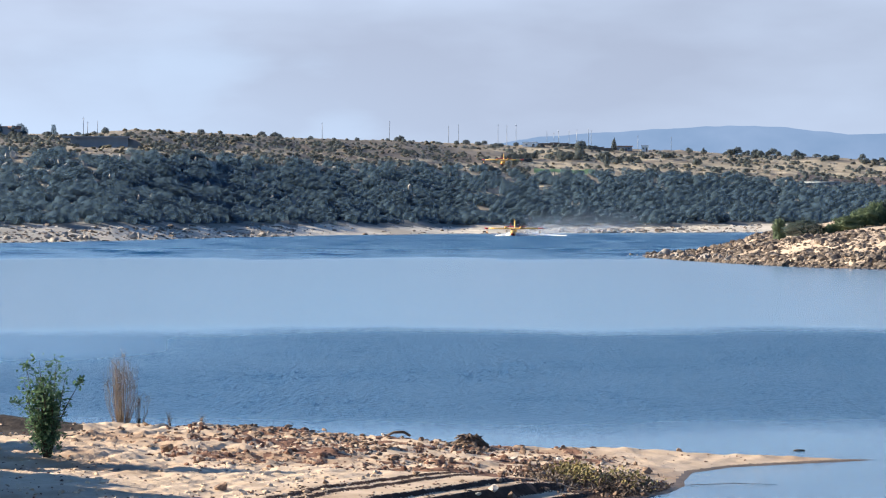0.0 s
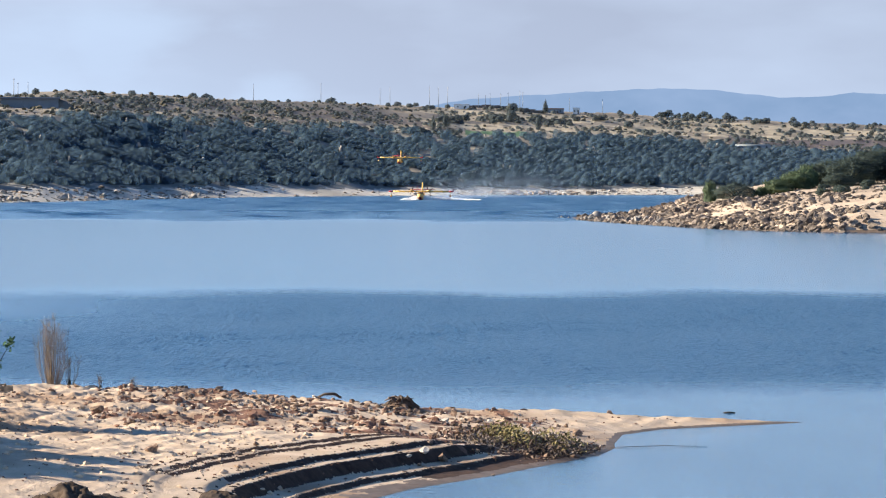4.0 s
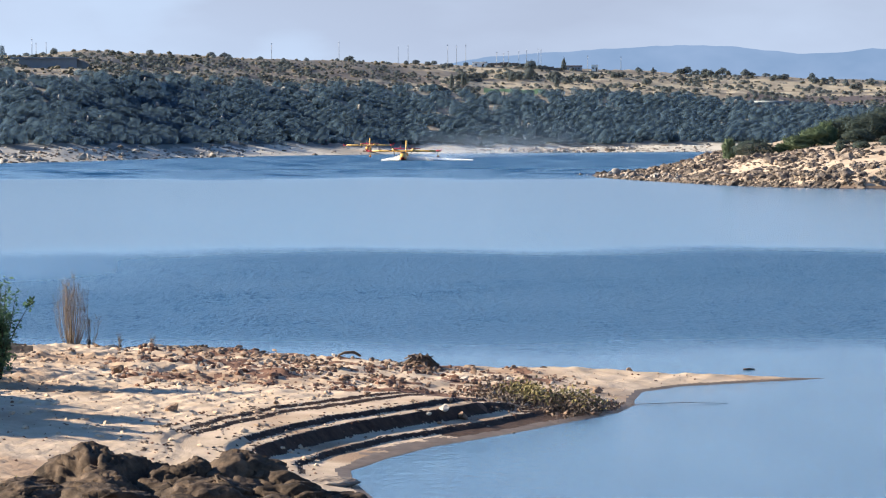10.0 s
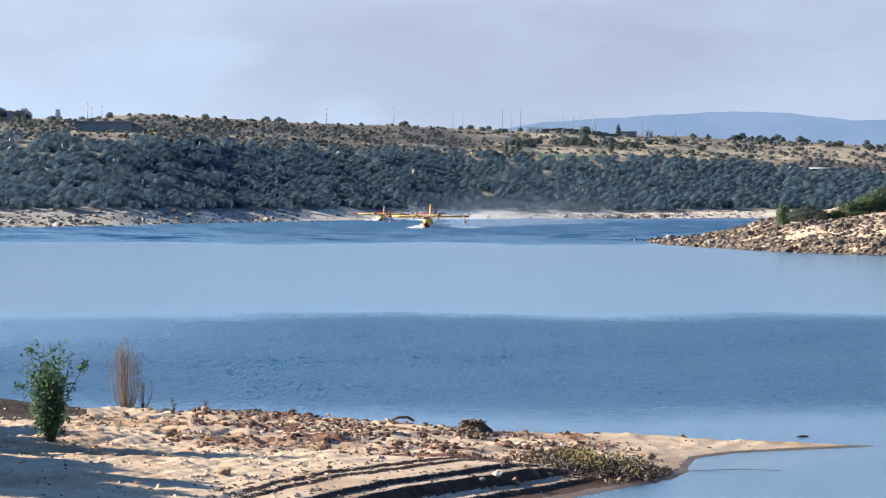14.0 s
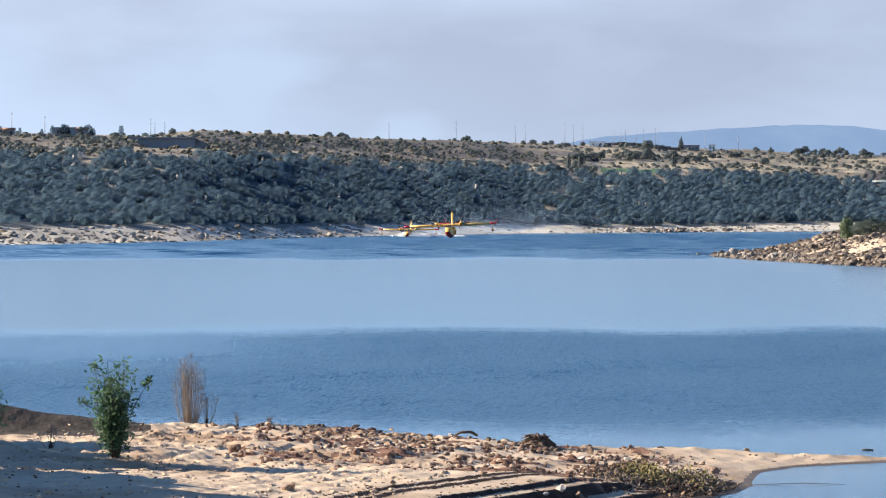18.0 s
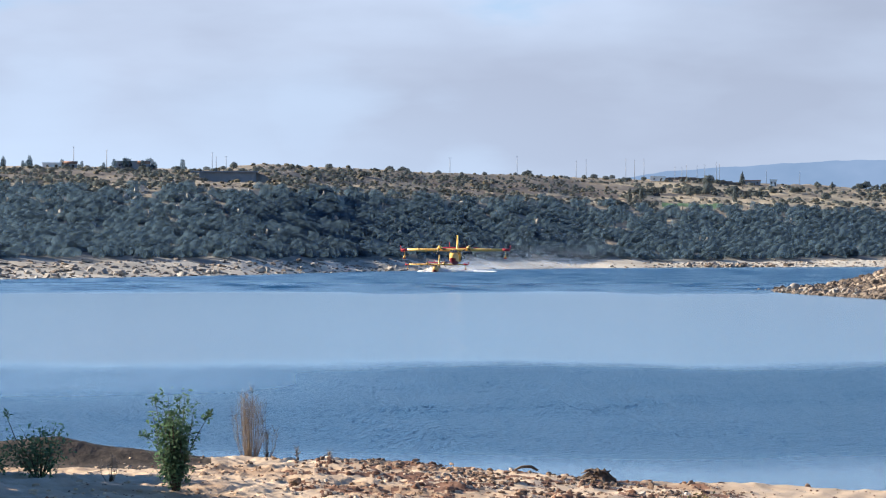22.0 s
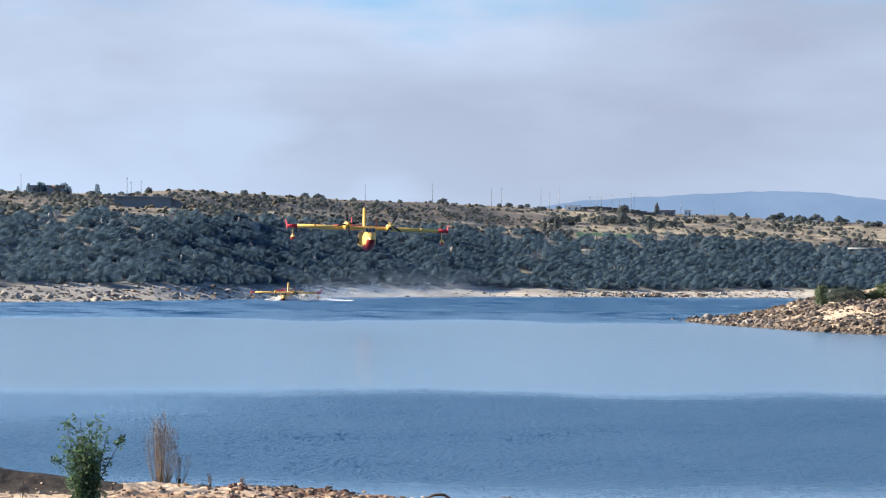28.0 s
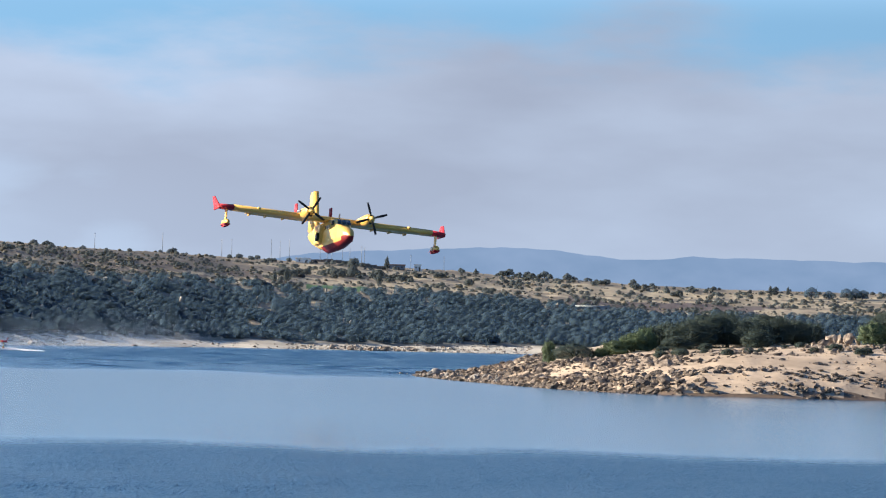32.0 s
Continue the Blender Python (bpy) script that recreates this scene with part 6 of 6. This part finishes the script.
        part("spinner", loft([[(r * math.cos(a), y, r * math.sin(a)) for a in np.linspace(0, math.tau, 12, endpoint=False)] for y, r in ((-0.55, 0.04), (-0.35, 0.2), (0.0, 0.31), (0.2, 0.33))]), M_YELLOW, pr)
        props.append((pr, s))
    return ob, props


LEAD, LEAD_PROPS = build_plane("yellow and red twin-engined seaplane taking off from the lake")
WING, WING_PROPS = build_plane("yellow and red twin-engined seaplane scooping water on the lake")


def droplets(name, rng, n, place, size, label, category, material):
    """A burst of drops and foam flecks, moved as one rigid piece."""
    vs, ts = [], []
    ov, ot = OCTA
    for k in range(n):
        vs.append(ov * rng.uniform(*size) * rng.uniform(0.6, 1.4, 3) + np.array(place(rng)))
        ts.append(ot + 6 * k)
    return tagged(new(name, tri_mesh(name, np.concatenate(vs), np.concatenate(ts), material)), label, category, kind="stuff")


def mist_of(name, rng, n, place, size, label, category, material):
    """Very fine drops, far too small to pick apart."""
    p = np.stack(place(rng, n), -1)
    tri = p[:, None, :] + rng.normal(size=(n, 3, 3)) * rng.uniform(*size, (n, 1, 1))
    return tagged(new(name, tri_mesh(name, tri.reshape(-1, 3), np.arange(n * 3).reshape(-1, 3), material)), label, category, kind="stuff")


def bow_spray(rng, n):
    s, u = rng.choice([-1, 1], n), rng.uniform(0, 1, n) ** 1.3
    x = s * (1.5 + u * np.where(s < 0, 8.0, 24.0))
    return x, -2 + 12 * u + rng.normal(size=n) * 2.5, np.abs(rng.normal(size=n)) * (0.65 * (1 - u) ** 1.2 + 0.15)


def trail_mist(rng, n):
    u = rng.uniform(0, 1, n) ** 1.1
    return 6 + 34 * u + rng.normal(size=n) * (3 + 10 * u), 8 + 330 * u, 0.3 + rng.gamma(2.0, 1.0, n) * (1.5 + 2.0 * u * (1 - 0.4 * u))


def wake_foam(rng):
    u = rng.uniform()
    return rng.normal() * (1.6 + 3.0 * u), 4 + 70 * u, rng.uniform(-0.02, 0.12)


SPRAYS = []
for i in range(2):
    r = np.random.RandomState(60 + i)
    SPRAYS.append((mist_of("bow_spray", r, 60000, bow_spray, (0.04, 0.13), "white spray thrown up beside the skimming hull", "spray", M_FOAM),
                   mist_of("spray_mist", r, 200000, trail_mist, (0.018, 0.036), "thin pale mist of spray hanging behind the seaplane", "mist", M_MIST),
                   droplets("wake_foam", r, 1100, wake_foam, (0.10, 0.35), "white foam of the wake on the water", "foam", M_FOAM)))

# seconds, x, y, keel height, bank, heading off the line of sight, nose up
LEAD_ROWS = [(0, 21.4, 1640, -0.2, 0, 5, 2), (2, 14.8, 1545, -0.3, 0, 5, 2), (5, 5.7, 1430, -0.2, 0, 5, 2), (8, -1.9, 1340, -0.2, 0, 5, 2), (10, -6.1, 1283, -0.2, 0, 5, 2), (12, -11.0, 1215, -0.2, 0, 5, 2), (13, -13.6, 1185, 0.0, 0, 5, 2), (14, -16.1, 1155, 0.1, 0, 5, 2),
             (17, -23.9, 1062, 1.4, -2.0, 4, 4), (18, -26.6, 1025, 2.4, -2.4, 4, 4), (19, -29.5, 988, 3.2, -1.8, 4, 4), (20, -32.4, 946, 3.9, -0.2, 4, 4), (21, -35.2, 905, 4.1, 0, 3, 4), (22, -37.0, 864, 5.1, 0, 2, 4)]
LEAD_ROWS += [(23, -38.5, 819, 7.0, 4.4, 1, 4), (24, -38.8, 774, 8.5, 7.0, 0, 4), (25, -37.3, 726, 9.9, 3.8, -2, 4), (25.5, -36.0, 703, 10.2, 2.1, -3, 4), (27.5, -28.3, 608, 12.6, 0.7, -6, 4), (28, -25.5, 584, 13.3, 1.5, -7, 4), (29, -18.9, 540, 14.8, 1.1, -8, 4), (30, -11.2, 495, 16.7, 5.6, -10, 4), (31, -1.5, 450, 17.6, 5.3, -12, 4), (32, 10.3, 400, 17.95, 5.1, -14, 4)]
WING_ROWS = [(0, 22.6, 2300, 45.4, 0, 5, 0), (2, 10.1, 2200, 31.3, 0, 5, 0), (5, -6.0, 2010, 13.7, 0, 5, 1), (6, -10.7, 1985, 9.3, 0, 5, 2), (7, -15.2, 1960, 6.8, 0, 5, 2), (8, -20.6, 1940, 4.4, 0, 5, 2), (9, -24.6, 1915, 2.7, 0, 5, 2), (10, -29.1, 1880, 1.2, 0, 5, 2), (11, -34.2, 1835, -0.4, 0, 5, 2),
             (12, -38.6, 1790, -0.6, 0, 5, 2), (14, -47.0, 1699, -0.6, 0, 5, 2), (17, -58.0, 1609, -0.6, 0, 5, 2), (20, -66.4, 1544, -0.6, 0, 5, 2), (23, -75.5, 1468, -0.6, 0, 5, 2), (25, -82.6, 1420, -0.6, 0, 4, 2), (28, -91.0, 1338, -0.7, 0, 3, 2), (30, -94.2, 1258, -0.8, 0, 3, 2), (32, -95.6, 1170, -0.8, 0, 3, 2)]


def track(rows, t, i):
    return float(np.interp(t, [r[0] for r in rows], [r[i] for r in rows]))


def motions():
    for plane, rows, props in ((LEAD, LEAD_ROWS, LEAD_PROPS), (WING, WING_ROWS, WING_PROPS)):
        walk(plane, [(t, pose(x, y, z, 0, 0, -head) @ pose(0, 0, 0, -nose, 0, 0) @ pose(0, 0, 0, 0, bank, 0)) for t, x, y, z, bank, head, nose in rows])
        for pr, s in props:
            walk(pr, [(k / 10, pose(s * 3.75, -3.95, 4.35, 0, 82.0 * k + 20 * s, 0)) for k in range(321)])
    spray, mist, foam = SPRAYS[0]
    lead_z = [(0, 0), (12.5, 0), (13.5, -0.25), (14.2, -0.8), (15.5, -5), (17, -12), (32, -14)]
    for ob, lag in ((spray, 0), (foam, 0)):
        walk(ob, [(t, pose(track(LEAD_ROWS, min(t, 17), 1), track(LEAD_ROWS, min(t, 17), 2), float(np.interp(t, *zip(*lead_z))), 0, 0, -5)) for t in (0, 2, 5, 8, 10, 12, 13, 14, 15.5, 17, 32)])
    hang = [(0, 0, 0), (13, 0, 0), (14.5, 0, -2.5), (16, -55, -9), (17.5, 0, -20), (19, -120, -40), (32, -320, -60)]
    walk(mist, [(t, pose(track(LEAD_ROWS, min(t, 17), 1) + 0.8 * max(0, t - 14), track(LEAD_ROWS, min(t, 14), 2) - 10 * max(0, min(t, 18) - 14), float(np.interp(t, [h[0] for h in hang], [h[2] for h in hang])), 0, 0, -6)) for t in (0, 2, 5, 8, 10, 12, 13, 14.5, 16, 17.5, 19, 32)])
    spray, mist, foam = SPRAYS[1]
    for ob, rise in ((spray, [(0, -8), (10, -6), (11, -2.5), (12, -0.4), (14, 0), (32, 0)]), (foam, [(0, -8), (10.5, -6), (12, 0), (32, 0)]), (mist, [(0, -60), (9, -40), (11, -14), (13, -3.0), (15, 0), (32, 0)])):
        walk(ob, [(t, pose(track(WING_ROWS, t, 1), track(WING_ROWS, t, 2), float(np.interp(t, *zip(*rise))), 0, 0, -5)) for t in (0, 5, 9, 10, 11, 12, 13, 14, 15, 17, 20, 23, 25, 28, 30, 32)])


motions()
